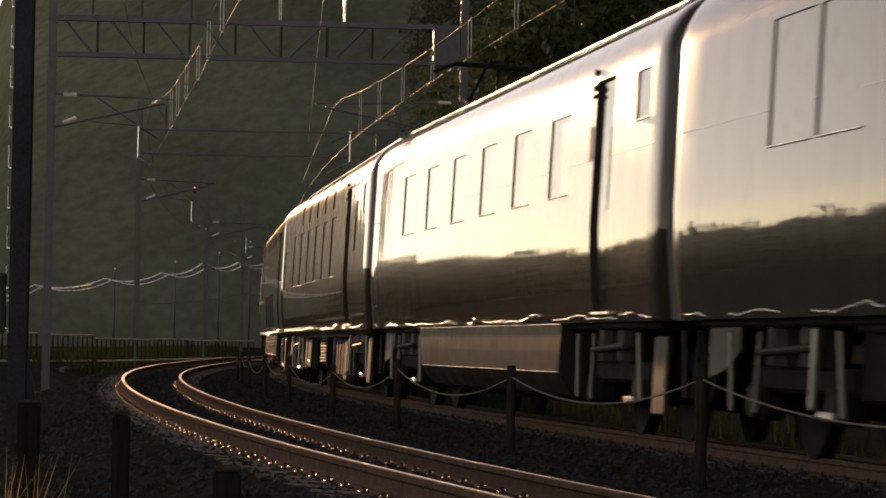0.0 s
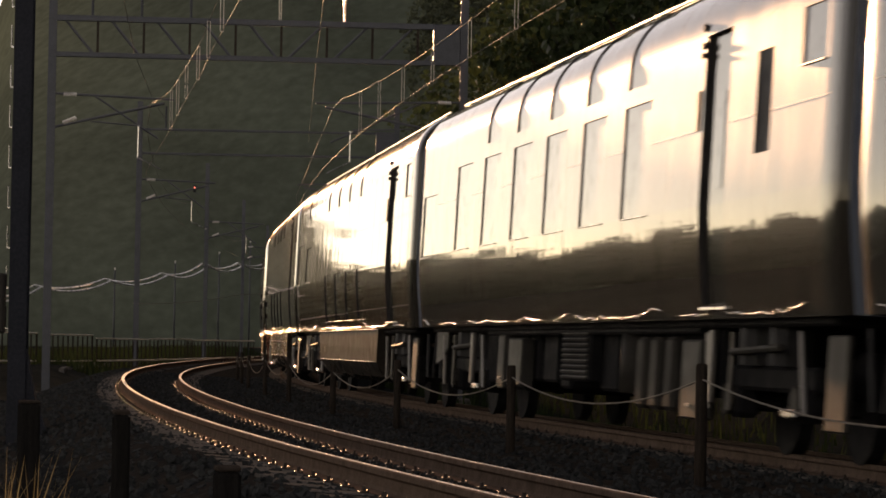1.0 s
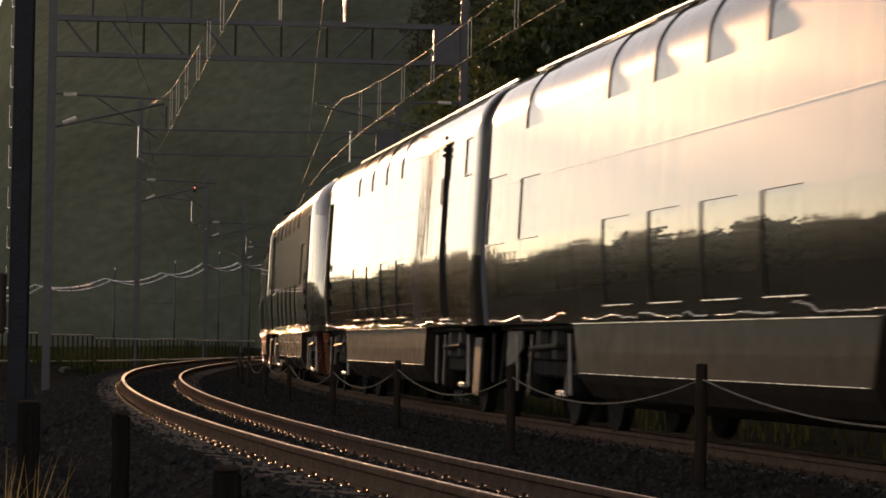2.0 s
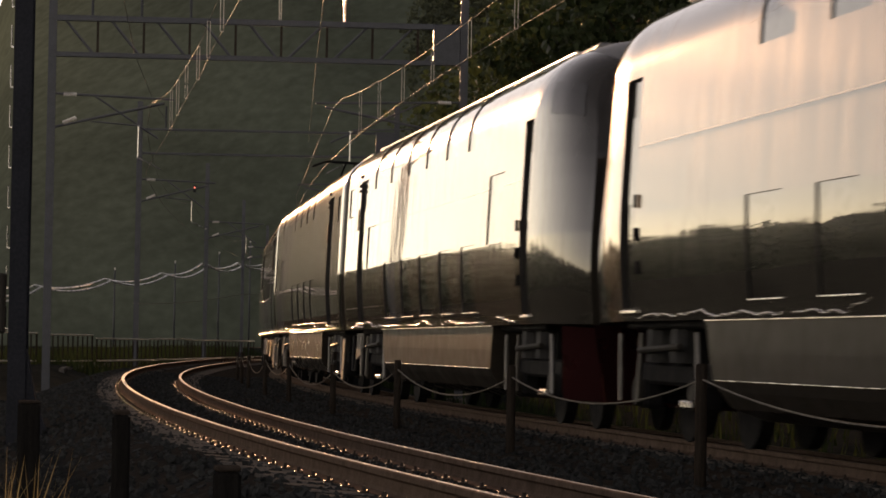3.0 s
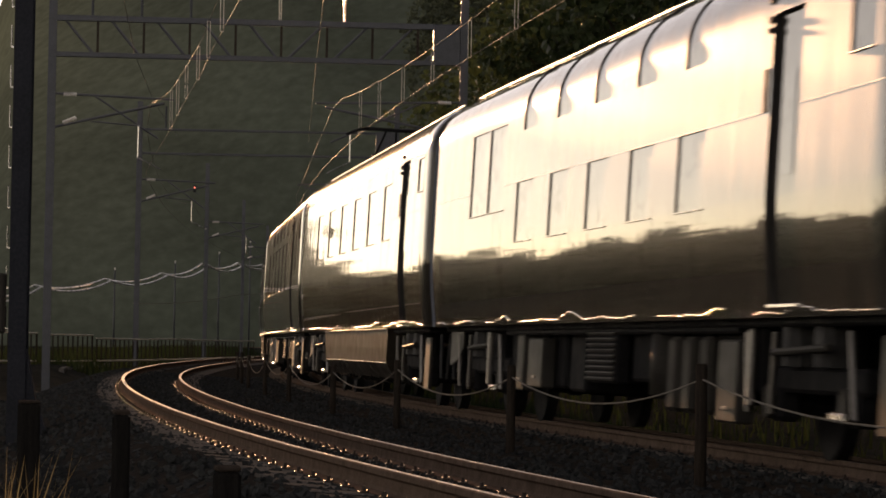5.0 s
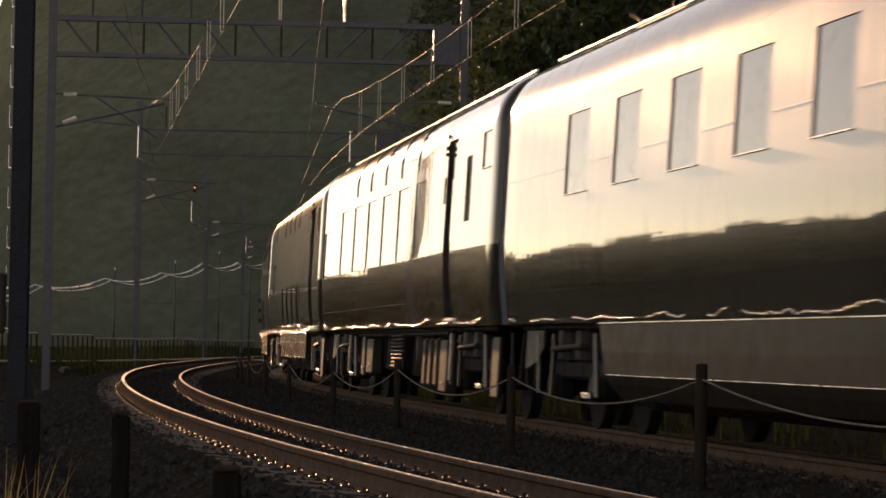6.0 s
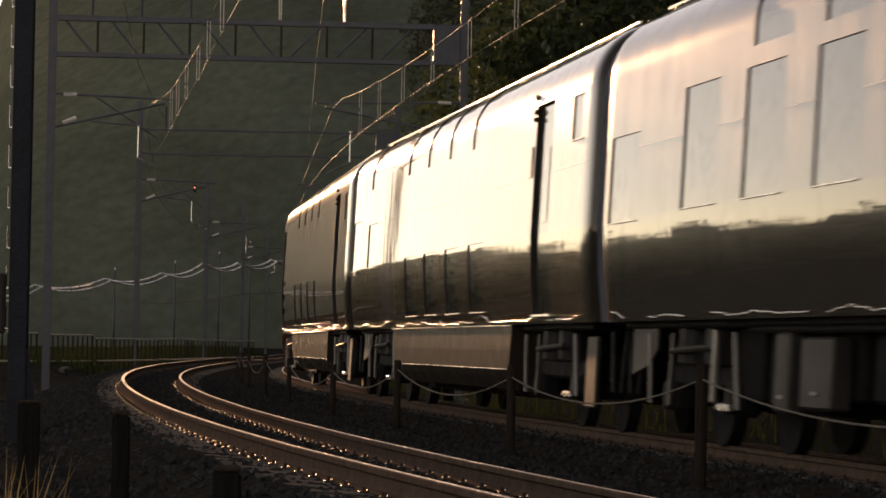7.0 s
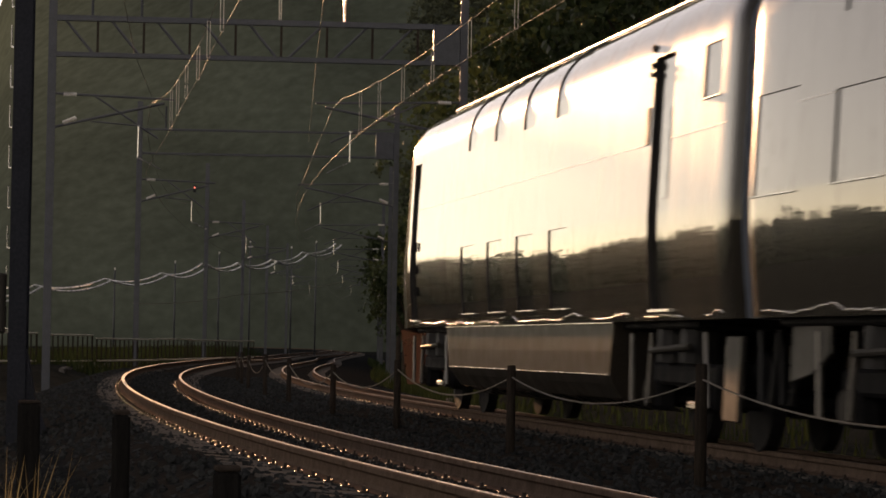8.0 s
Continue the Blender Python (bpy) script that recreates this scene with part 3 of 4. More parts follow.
def far_woods():
    """Tree crowns over the slope, and a jagged tree line along the valley."""
    rng = random.Random(8)
    vs, fs = [], []

    def crown(p, r, h, conifer, fine=1):
        n = (16 if not conifer else 12) * fine * 2
        for _ in range(n):
            t = rng.random()
            rad = r * (1 - t) if conifer else r * math.sqrt(max(0.05, 1 - (2 * t - 0.8) ** 2 / 1.5))
            a = rng.uniform(0, 6.3)
            c = p + Vector((math.cos(a) * rad * 0.7, math.sin(a) * rad * 0.7, h * (0.15 + 0.85 * t)))
            v, f = clump(rng, r * (0.75 - 0.45 * t if conifer else 0.75) / fine)
            k = len(vs)
            vs.extend(c + q for q in v)
            fs.extend(tuple(k + q for q in g) for g in f)

    for _ in range(320):
        az = rng.uniform(-0.02, 0.24)
        f = rng.random() ** 0.8
        e = ridge_height(az)
        near, far = reach(az)
        r = near + (far - near) * f
        h = math.tan(e) * far * f ** 0.8 - 2.5
        crown(Vector((math.sin(az) * r, math.cos(az) * r, h)), rng.uniform(3, 6) * far / 520, rng.uniform(7, 13) * far / 520, rng.random() < 0.45, 3)
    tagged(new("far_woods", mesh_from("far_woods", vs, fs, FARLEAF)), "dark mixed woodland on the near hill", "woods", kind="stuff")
    vs, fs = [], []
    for _ in range(900):
        az = rng.uniform(-1.3, -0.15)
        e = ridge_height(az) - (0.012 if az > -0.24 else 0)
        crown(Vector((math.sin(az) * 1236, math.cos(az) * 1236, math.tan(e) * 1212 - 14)), rng.uniform(6, 12), rng.choice((10, 14, 18, 26)) * rng.uniform(0.8, 1.2), rng.random() < 0.65)
    tagged(new("ridge_woods", mesh_from("ridge_woods", vs, fs, HAZE)), "line of trees along the far ridge, haze painted as glow", "woods", kind="stuff")
    vs, fs = [], []
    for _ in range(520):
        az = rng.uniform(-1.5, -0.17)
        r = rng.uniform(230, 300)
        top = (0.011 + 0.005 * noise.noise((az * 14, 0, 0))) * r
        crown(Vector((math.sin(az) * r, math.cos(az) * r, -2)), rng.uniform(2.2, 4), top + 3 + rng.uniform(-2.0, 2.4), rng.random() < 0.6)
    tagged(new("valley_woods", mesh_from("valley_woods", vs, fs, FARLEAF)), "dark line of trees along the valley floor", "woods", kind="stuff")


def tree(x, y, z, height, spread, seed, leaves=900):
    """A tapered trunk, limbs and a ragged crown of leaf clumps."""
    rng = random.Random(seed)
    root = tagged(new("tree"), "dense dark green broadleaf tree on the embankment", "tree", "trees on the embankment")
    root.matrix_world = Matrix.Translation((x, y, z))
    bm = bmesh.new()
    rod(bm, (0, 0, -0.6), (0.2, 0.1, height * 0.55), 0.24, 9, 0.13)
    tips = []
    for i in range(9):
        a = rng.uniform(0, 6.3)
        h0 = height * rng.uniform(0.2, 0.55)
        tip = Vector((math.cos(a) * spread * rng.uniform(0.4, 0.8), math.sin(a) * spread * rng.uniform(0.4, 0.8), h0 + height * rng.uniform(0.12, 0.4)))
        rod(bm, (0.15 * h0 / height, 0.05, h0), tip, 0.07, 6, 0.025)
        tips.append(tip)
    tips.append(Vector((0.2, 0.1, height * 0.9)))
    part("trunk", bm, BARK, root)
    vs, fs = [], []
    for i in range(leaves):
        t = rng.choice(tips)
        d = Vector((rng.gauss(0, 1), rng.gauss(0, 1), rng.gauss(0, 0.8))) * spread * 0.26
        v, f = clump(rng, rng.uniform(0.22, 0.5))
        k = len(vs)
        vs += [t + d + q for q in v]
        fs += [tuple(k + q for q in g) for g in f]
    part("crown", mesh_from("crown", vs, fs, LEAF), None, root)


def trees():
    rng = random.Random(21)
    for i in range(34):
        s = -52 + i * 6.2 + rng.uniform(-2, 2)
        lat = -rng.uniform(8.2, 12.5) if s < 60 else -rng.uniform(6.5, 11)
        p = on_line(s, lat, 0)
        tree(p.x, p.y, -1.0 + max(0, (-lat - 6) * 0.35), rng.uniform(8, 15), rng.uniform(2.6, 4.2), 100 + i)
    for i, (s, lat) in enumerate(((52, -5.2), (66, -4.6), (78, -5.4), (96, -4.4), (112, -5.0), (40, -6.2))):
        p = on_line(s, lat, 0)
        tree(p.x, p.y, -0.7, rng.uniform(7, 10), rng.uniform(1.6, 2.3), 500 + i, 700)
    for i in range(16):
        s = -60 + i * 9 + rng.uniform(-2, 2)
        p = on_line(s, -rng.uniform(14, 20), 0)
        tree(p.x, p.y, 3.5, rng.uniform(11, 17), rng.uniform(3.5, 5), 300 + i, 1000)


def embankment():
    """The grassy bank on the inside of the bend."""
    ss = list(np.arange(-120, 240, 4.0))
    vs, fs = [], []
    sec = [(-4.6, -0.95), (-6, -0.4), (-9, 1.0), (-14, 3.4), (-22, 7.0), (-40, 14.0), (-41, -1.7)]
    for i, s in enumerate(ss):
        for j, (lat, z) in enumerate(sec):
            p = on_line(s, lat, 0)
            p.z = z + noise.noise((p.x * 0.2, p.y * 0.2, 7)) * 0.5 * (1 if 0 < j < 6 else 0.1)
            vs.append(p)
            if i and j:
                m = len(sec)
                fs.append(((i - 1) * m + j - 1, (i - 1) * m + j, i * m + j, i * m + j - 1))
    tagged(new("embankment", mesh_from("embankment", vs, fs, SOIL, None, True)), "dark overgrown earth bank beside the line", "embankment", kind="structure")


def blades(rng, vs, fs, p, h, lean, w):
    a = rng.uniform(0, 6.3)
    d = Vector((math.cos(a), math.sin(a), 0))
    e = Vector((-d.y, d.x, 0)) * w
    k = len(vs)
    vs += [p - e, p + e, p + d * lean * 0.4 + Vector((0, 0, h * 0.6)) + e * 0.7, p + d * lean * 0.4 + Vector((0, 0, h * 0.6)) - e * 0.7, p + d * lean + Vector((0, 0, h))]
    fs += [(k, k + 1, k + 2, k + 3), (k + 3, k + 2, k + 4)]


def grass():
    rng = random.Random(4)
    vs, fs = [], []
    for _ in range(9000):
        s = rng.uniform(-70, 130)
        lat = -rng.uniform(2.9, 7.5)
        p = on_line(s, lat, 0)
        p.z = float(np.interp(-lat, (2.5, 4, 4.6, 6, 9), (-0.38, -0.8, -0.9, -0.42, 0.9)))
        blades(rng, vs, fs, p, rng.uniform(0.15, 0.55), rng.uniform(0, 0.25), rng.uniform(0.01, 0.03))
    for _ in range(9000):
        s = rng.uniform(-8, 130)
        lat = gap_between(s) + rng.uniform(2.9, 7.5)
        p = on_line(s, lat, 0)
        p.z = -0.3 + 0.4 * min(1, (lat - gap_between(s) - 2.9) / 1.3) - 0.05
        blades(rng, vs, fs, p, rng.uniform(0.2, 0.75), rng.uniform(0, 0.3), rng.uniform(0.012, 0.03))
    tagged(new("grass", mesh_from("grass", vs, fs, GRASS)), "rough green verge grass", "grass", kind="stuff")
    vs, fs = [], []
    for _ in range(2600):
        s = rng.uniform(-98, -78)
        p = on_line(s, rng.uniform(1.3, 3.2), 0)
        p.z = -0.14 + 0.05 * rng.random()
        blades(rng, vs, fs, p, rng.uniform(0.03, 0.1), rng.uniform(0.02, 0.08), rng.uniform(0.004, 0.012))
    tagged(new("ballast_weeds", mesh_from("ballast_weeds", vs, fs, GRASS)), "low green weeds in the ballast between the tracks", "weeds", kind="stuff")
    vs, fs = [], []
    for _ in range(75):
        p = Vector((rng.uniform(-2.35, -1.95), rng.uniform(15.4, 16.4), -0.38))
        blades(rng, vs, fs, p, rng.uniform(0.4, 0.86), rng.uniform(0, 0.4), rng.uniform(0.003, 0.007))
    tagged(new("straw_tuft", mesh_from("straw_tuft", vs, fs, STRAW)), "dry straw-coloured grass tuft by the mast", "grass", kind="stuff")


# ------------------------------------------------ roadside things beyond the bend
def verge_fence():
    """Low fence panels of thin bars on the bank outside the bend."""
    for x0, y0, x1, y1, hgt, n in ((-13.35, 104, -12.3, 108, 1.06, 9), (-12.25, 109, -10.9, 118, 0.95, 14), (-11.2, 121, -10.4, 128, 0.98, 9), (-10.7, 129, -9.8, 139, 0.95, 11), (-10.3, 140, -9.3, 152, 0.95, 12), (-15.2, 98, -13.6, 103, 1.1, 12)):
        root = tagged(new("fence_panel"), "low weathered fence panel of thin upright bars", "fence", "verge fence panels")
        ln = math.hypot(x1 - x0, y1 - y0)
        root.matrix_world = Matrix.Translation((x0, y0, 0.06)) @ pose(0, 0, 0, 0, 0, math.degrees(math.atan2(y1 - y0, x1 - x0)))
        for z in (hgt, 0.16):
            bm = bmesh.new()
            box(bm, (ln / 2, 0, z), (ln, 0.06, 0.05), 0.012)
            part("fence_rail", bm, FENCEPAINT, root)
        for k in range(n + 1):
            bm = bmesh.new()
            box(bm, (ln * k / n, 0, hgt / 2 - 0.05), (0.09 if k in (0, n) else 0.05, 0.04, hgt + 0.08), 0.008)
            part("fence_bar", bm, WOOD, root)


def road_kerb():
    """A pale line of kerb stones at the foot of the fence."""
    root = tagged(new("kerb"), "pale concrete kerb along the verge", "kerb", kind="structure")
    rng = random.Random(12)
    for i in range(44):
        s = -10 + i * 2.6
        a = on_line(s, gap_between(s) + 3.9, 0)
        bm = bmesh.new()
        box(bm, (0, 0, 0), (0.18, 2.3, 0.22), 0.02)
        ob = part("kerb_stone", bm, CONCRETE, root)
        ob.matrix_basis = Matrix.Translation((a.x, a.y, rng.uniform(-0.1, 0.0))) @ pose(0, 0, 0, rng.uniform(-2.5, 2.5), 0, rng.uniform(-5, 5) - math.degrees(heading(s)))


UTILITY = ((-21.18, 198, 5.45), (-17.81, 204, 6.11), (-15.47, 212, 6.99), (-13.84, 220, 8.06), (-11.46, 232, 8.07), (-10.09, 244, 8.92))
CABLE = ((-28.72, 185, 3.3), (-25.31, 190, 4.24), (-21.61, 196, 4.82), (-18.55, 202, 5.37), (-16.36, 208, 6.2), (-14.48, 216, 6.48), (-12.65, 226, 7.03), (-10.92, 238, 7.96), (-8.77, 250, 9.05))


def utility_line():
    for x, y, h in UTILITY:
        root = tagged(new("utility_pole"), "slim pale utility pole beyond the fence", "utility pole", "utility poles")
        root.matrix_world = Matrix.Translation((x, y, -1.6))
        bm = bmesh.new()
        rod(bm, (0, 0, 0), (0, 0, h + 1.6), 0.07, 8, 0.05)
        part("shaft", bm, MAST, root, "", True)
        bm = bmesh.new()
        rod(bm, (0, 0, h + 1.6), (0, 0, h + 1.75), 0.05, 6)
        part("cap", bm, PORCELAIN, root)
    root = tagged(new("telephone_cable"), "two slack bright cables slung along the valley road", "cable")
    for k in (0, 1):
        for a, b in zip(CABLE, CABLE[1:]):
            a, b = Vector(a), Vector(b)
            pts = []
            for q in range(15):
                f = q / 14
                pts.append(a.lerp(b, f) + Vector((0.45 * k, 0, -0.1 * k - 4 * (0.36 + 0.1 * k) * f * (1 - f))))
            v, f = tube(pts, 0.055, 10)
            part("cable_span", mesh_from("cable_span", v, f, CABLE_SHEATH, None, True), None, root)


def signal_lamp():
    """A small colour-light signal high on a far mast."""
    root = tagged(new("railway_signal"), "small dark railway signal showing a red light", "signal")
    root.matrix_world = Matrix.Translation((-12.75, 156.5, 8.75)) @ Matrix.Scale(0.45, 4)
    bm = bmesh.new()
    box(bm, (0, 0.08, 0), (0.36, 0.14, 0.8), 0.05)
    part("backboard", bm, RUBBER, root)
    bm = bmesh.new()
    rod(bm, (0, 0.0, 0.12), (0, -0.06, 0.12), 0.06, 10)
    part("red_light", bm, REDLIGHT, root, "glowing red lens")
    bm = bmesh.new()
    rod(bm, (0, 0.12, -0.4), (0.5, 0.6, -0.6), 0.04, 6)
    part("bracket", bm, MAST, root)


# ------------------------------------------------ the train
# car space: x to the rear, y to the outside of the bend, z over the rails
def side_profile():
    pts = [(1.355, 1.08), (1.368, 1.2), (1.39, 1.36), (1.415, 1.55), (1.437, 1.78), (1.45, 2.02), (1.45, 2.3), (1.45, 2.6), (1.45, 2.9), (1.45, 3.2), (1.45, 3.4)]
    for a in range(6, 67, 6):
        pts.append((0.80 + 0.65 * math.cos(radians(a)), 3.4 + 0.65 * math.sin(radians(a))))
    pts += [(0.92, 4.06), (0.75, 4.12), (0.5, 4.17), (0.25, 4.2), (0.0, 4.21)]
    return pts


PROFILE = side_profile()
PU = np.concatenate([[0], np.cumsum([math.dist(a, b) for a, b in zip(PROFILE, PROFILE[1:])])])
PY, PZ = np.array([p[0] for p in PROFILE]), np.array([p[1] for p in PROFILE])
ROOF_U = PU[-6]


def prof(u, inset=0.0):
    y, z = float(np.interp(u, PU, PY)), float(np.interp(u, PU, PZ))
    if inset:
        e = 0.01
        y0, z0 = float(np.interp(u - e, PU, PY)), float(np.interp(u - e, PU, PZ))
        y1, z1 = float(np.interp(u + e, PU, PY)), float(np.interp(u + e, PU, PZ))
        L = math.hypot(y1 - y0, z1 - z0) or 1
        y, z = y - inset * (z1 - z0) / L, z + inset * (y1 - y0) / L
    return y, z


def u_of(z):
    return float(np.interp(z, PZ, PU))


HALF = 10.02


def nose_shape(x, y, z, start, sign):
    """Draws the body in towards a cab's front."""
    d = (x * sign - start)
    if d <= 0:
        return x, y, z
    t = min(1.0, d / (10.0 - start))
    w = 1 - (0.19 + 0.06 * min(1, max(0, (z - 1.6) / 1.6))) * t ** 2.4
    drop = max(0, z - 2.3)
    back = 0.72 * max(0, (z - 1.9) / 2.1) ** 1.5 * t ** 2
    return x - sign * back + sign * 0.1 * t * max(0, (2.2 - z) / 1.1), y * w, z - drop * 0.09 * t ** 3


def car_shell(root, windows, doors, nose=0):
    """The body with its recessed openings; a pane for each window and a leaf for each door."""
    opens = [(x0, x1, u_of(z0), u_of(z1) if z1 < 4.0 else PU[-6], kind) for x0, x1, z0, z1, kind in windows + doors]
    xs = {round(x, 3) for x in np.arange(-9.0, 9.1, 1.5)}
    ends = [e * (HALF - d) for e in (-1, 1) for d in (0.0, 0.03, 0.08, 0.15, 0.24, 0.36)]
    if nose:
        e = [nose * v for v in (7.9, 8.3, 8.7, 9.1, 9.4, 9.65, 9.85, 10.0)]
        ends = [v for v in ends if v * nose < 0] + e
        xs = {x for x in xs if x * nose < 7.9}
    xs |= {round(v, 3) for v in ends}
    us = {round(float(u), 4) for u in PU}
    for x0, x1, u0, u1, _k in opens:
        xs |= {round(x0, 3), round(x1, 3)}
        us |= {round(u0, 4), round(u1, 4)}
    xs, us = sorted(xs), sorted(us)
    # merge breaks that nearly coincide
    keep = [xs[0]]
    fixed = {round(v, 3) for o in opens for v in o[:2]} | {round(v, 3) for v in ends}
    for v in xs[1:]:
        if v - keep[-1] > 0.02 or v in fixed:
            keep.append(v)
    xs = keep

    def inset_at(x):
        d = HALF - abs(x)
        if nose and x * nose > 0:
            return 0.0
        return float(np.interp(d, (0.0, 0.03, 0.08, 0.15, 0.24, 0.36), (0.085, 0.046, 0.024, 0.011, 0.004, 0.0)))

    def point(x, u, side, inset=0.0):
        y, z = prof(u, inset + inset_at(x))
        p = (x, side * y, z)
        if nose:
            p = nose_shape(*p, 7.8, nose)
        return p

    vs, fs, ix = [], [], []
    cache = {}

    def vid(x, u, side, inset=0.0, own=0):
        k = (x, u, side, inset, own)
        if k not in cache:
            cache[k] = len(vs)
            vs.append(point(x, u, side, inset))
        return cache[k]

    def quad(a, b, c, d, m):
        fs.append((a, b, c, d))
        ix.append(m)

    for side in (1, -1):
        for i in range(len(xs) - 1):
            for j in range(len(us) - 1):
                xm, um = (xs[i] + xs[i + 1]) / 2, (us[j] + us[j + 1]) / 2
                if side == 1 and any(o[0] < xm < o[1] and o[2] < um < o[3] for o in opens):
                    continue
                q = (vid(xs[i], us[j], side), vid(xs[i + 1], us[j], side), vid(xs[i + 1], us[j + 1], side), vid(xs[i], us[j + 1], side))
                if side == 1:
                    q = q[::-1]
                roof = um > ROOF_U
                quad(*q, 1 if roof else 0)
    # end walls and floor
    for e, sgn in ((xs[0], -1), (xs[-1], 1)):
        ring = [point(e, u, 1) for u in us] + [point(e, u, -1) for u in us[::-1]]
        face = list(range(len(ring)))
        part("end_wall", mesh_from("end_wall", ring, [face if sgn > 0 else face[::-1]], PAINT if nose == sgn else ENDGREY), None, root, "flat grey end wall")
    fv = [point(x, us[0], side) for x in xs for side in (1, -1)]
    part("floor_pan", mesh_from("floor_pan", fv, [(2 * i, 2 * i + 2, 2 * i + 3, 2 * i + 1) for i in range(len(xs) - 1)], DARKSTEEL), None, root)
    # jambs and leaves
    for x0, x1, u0, u1, kind in opens:
        x0, x1, u0, u1 = round(x0, 3), round(x1, 3), round(u0, 4), round(u1, 4)
        deep = 0.045 if kind == "door" else 0.015
        ux = [u for u in us if u0 - 1e-6 <= u <= u1 + 1e-6]
        xx = [x for x in xs if x0 - 1e-6 <= x <= x1 + 1e-6]
        jv, jf, jm = [], [], []

        def strip(pa, pb, m):
            k = len(jv)
            jv.extend([point(*pa), point(*pb), point(*pb, deep), point(*pa, deep)])
            jf.append((k, k + 1, k + 2, k + 3))
            jm.append(m)
        for a, b in zip(ux, ux[1:]):
            strip((x0, a, 1), (x0, b, 1), 0)
            strip((x1, b, 1), (x1, a, 1), 0)
        for a, b in zip(xx, xx[1:]):
            strip((a, u1, 1), (b, u1, 1), 0)
            strip((b, u0, 1), (a, u0, 1), 1)
        lv, lf = [], []
        for a in xx:
            for u in ux:
                lv.append(point(a, u, 1, deep))
        n = len(ux)
        for i in range(len(xx) - 1):
            for j in range(n - 1):
                lf.append((i * n + j + 1, (i + 1) * n + j + 1, (i + 1) * n + j, i * n + j))
        if kind == "door":
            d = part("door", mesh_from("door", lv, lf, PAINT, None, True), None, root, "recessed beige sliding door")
            part("door_frame", mesh_from("door_frame", jv, jf, [RUBBER, BRIGHT], jm), None, d, "black rubber door frame")
            xc = (x0 + x1) / 2
            wv = []
            for x in (xc - 0.16, xc + 0.16):
                for z in (2.15, 2.95):
                    yy = prof(u_of(z), deep - 0.006)[0]
                    wv.append(nose_shape(x, yy, z, 7.8, nose) if nose else (x, yy, z))
            part("door_window", mesh_from("door_window", wv, [(1, 3, 2, 0)], GLASS), None, d, "narrow dark door window")
            bm = bmesh.new()
            y, z = prof(u_of(1.16))
            box(bm, (xc, y - 0.02, 1.165), (x1 - x0, 0.1, 0.03), 0.006)
            part("door_step", bm, BRIGHT, d, "bright worn metal step")
            if abs(x1 - x0) > 0.7:
                for e, z, r in ((0.1, 3.52, 0.035), (0.06, 3.36, 0.03), (0.07, 3.28, 0.025)):
                    bm = bmesh.new()
                    y, _z = prof(u_of(z))
                    rod(bm, (x1 + e, y - 0.02, z), (x1 + e, y + 0.025, z), r, 10)
                    part("door_lamp", bm, RUBBER, d, "small dark lamp over the door")
                bm = bmesh.new()
                box(bm, (x1 + 0.14, 1.452, 2.82), (0.12, 0.012, 0.34), 0.004)
                part("indicator_panel", bm, BOXGREY, d, "narrow grey indicator panel")
        else:
            nm = "upper_window" if kind == "upper" else "louvre" if kind == "dark" else "window"
            w = part(nm, mesh_from(nm, lv, lf, RUBBER if kind == "dark" else GLASS, None, True), None, root)
            part("window_frame", mesh_from("window_frame", jv, jf, [RUBBER, BRIGHT], jm), None, w, "thin black rubber window frame")
            if kind != "upper" and kind != "dark":
                bm = bmesh.new()
                y, z = prof(u0)
                box(bm, ((x0 + x1) / 2, y - 0.008, z + 0.006), (x1 - x0 - 0.02, 0.05, 0.012), 0.003)
                part("sill", bm, BRIGHT, w, "bright metal window sill")
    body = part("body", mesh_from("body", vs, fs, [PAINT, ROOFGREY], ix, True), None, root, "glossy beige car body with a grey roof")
    return body


def bogie(root, x, rng):
    """A two-axle bogie with frame, axle boxes, springs, dampers and wheels."""
    bm = bmesh.new()
    for y in (1.0, -1.0):
        box(bm, (0, y, 0.62), (2.7, 0.16, 0.2), 0.03)
        for e in (-1.05, 1.05):
            box(bm, (e, y, 0.44), (0.32, 0.2, 0.3), 0.04)
    box(bm, (0, 0, 0.66), (0.5, 2.1, 0.22), 0.03)
    b = part("bogie", bm, DARKSTEEL, root, "dark steel two-axle bogie")
    b.matrix_basis = pose(x, 0, 0)
    for e in (-1.05, 1.05):
        bm = bmesh.new()
        for y in (0.56, -0.56):
            rod(bm, (e, y - 0.065, 0.43), (e, y + 0.065, 0.43), 0.43, 22)
        rod(bm, (e, -0.95, 0.43), (e, 0.95, 0.43), 0.08, 8)
        part("wheelset", bm, DARKSTEEL, b, "steel wheelset")
        bm = bmesh.new()
        rod(bm, (e, 1.1, 0.44), (e, 1.16, 0.44), 0.13, 10)
        part("axle_cap", bm, BOXGREY, b)
    for e in (-0.45, 0.45):
        bm = bmesh.new()
        rod(bm, (e, 1.02, 0.72), (e, 1.02, 1.02), 0.2, 12)
        part("air_spring", bm, RUBBER, b, "black rubber air spring")
    for e, t in ((-1.5, 0.12), (0.75, -0.1), (1.45, 0.05)):
        bm = bmesh.new()
        rod(bm, (e, 1.2, 0.35), (e + t, 1.22, 0.98), 0.024, 8)
        part("damper", bm, WORN, b, "bright steel damper")
    bm = bmesh.new()
    box(bm, (-1.25, 1.24, 0.36), (0.36, 0.06, 0.07), 0.015)
    part("brake_lever", bm, BRIGHT, b)
    bm = bmesh.new()
    rod(bm, (-0.9, 1.24, 0.86), (0.6, 1.24, 0.82), 0.03, 8)
    part("yaw_damper", bm, BOXGREY, b)


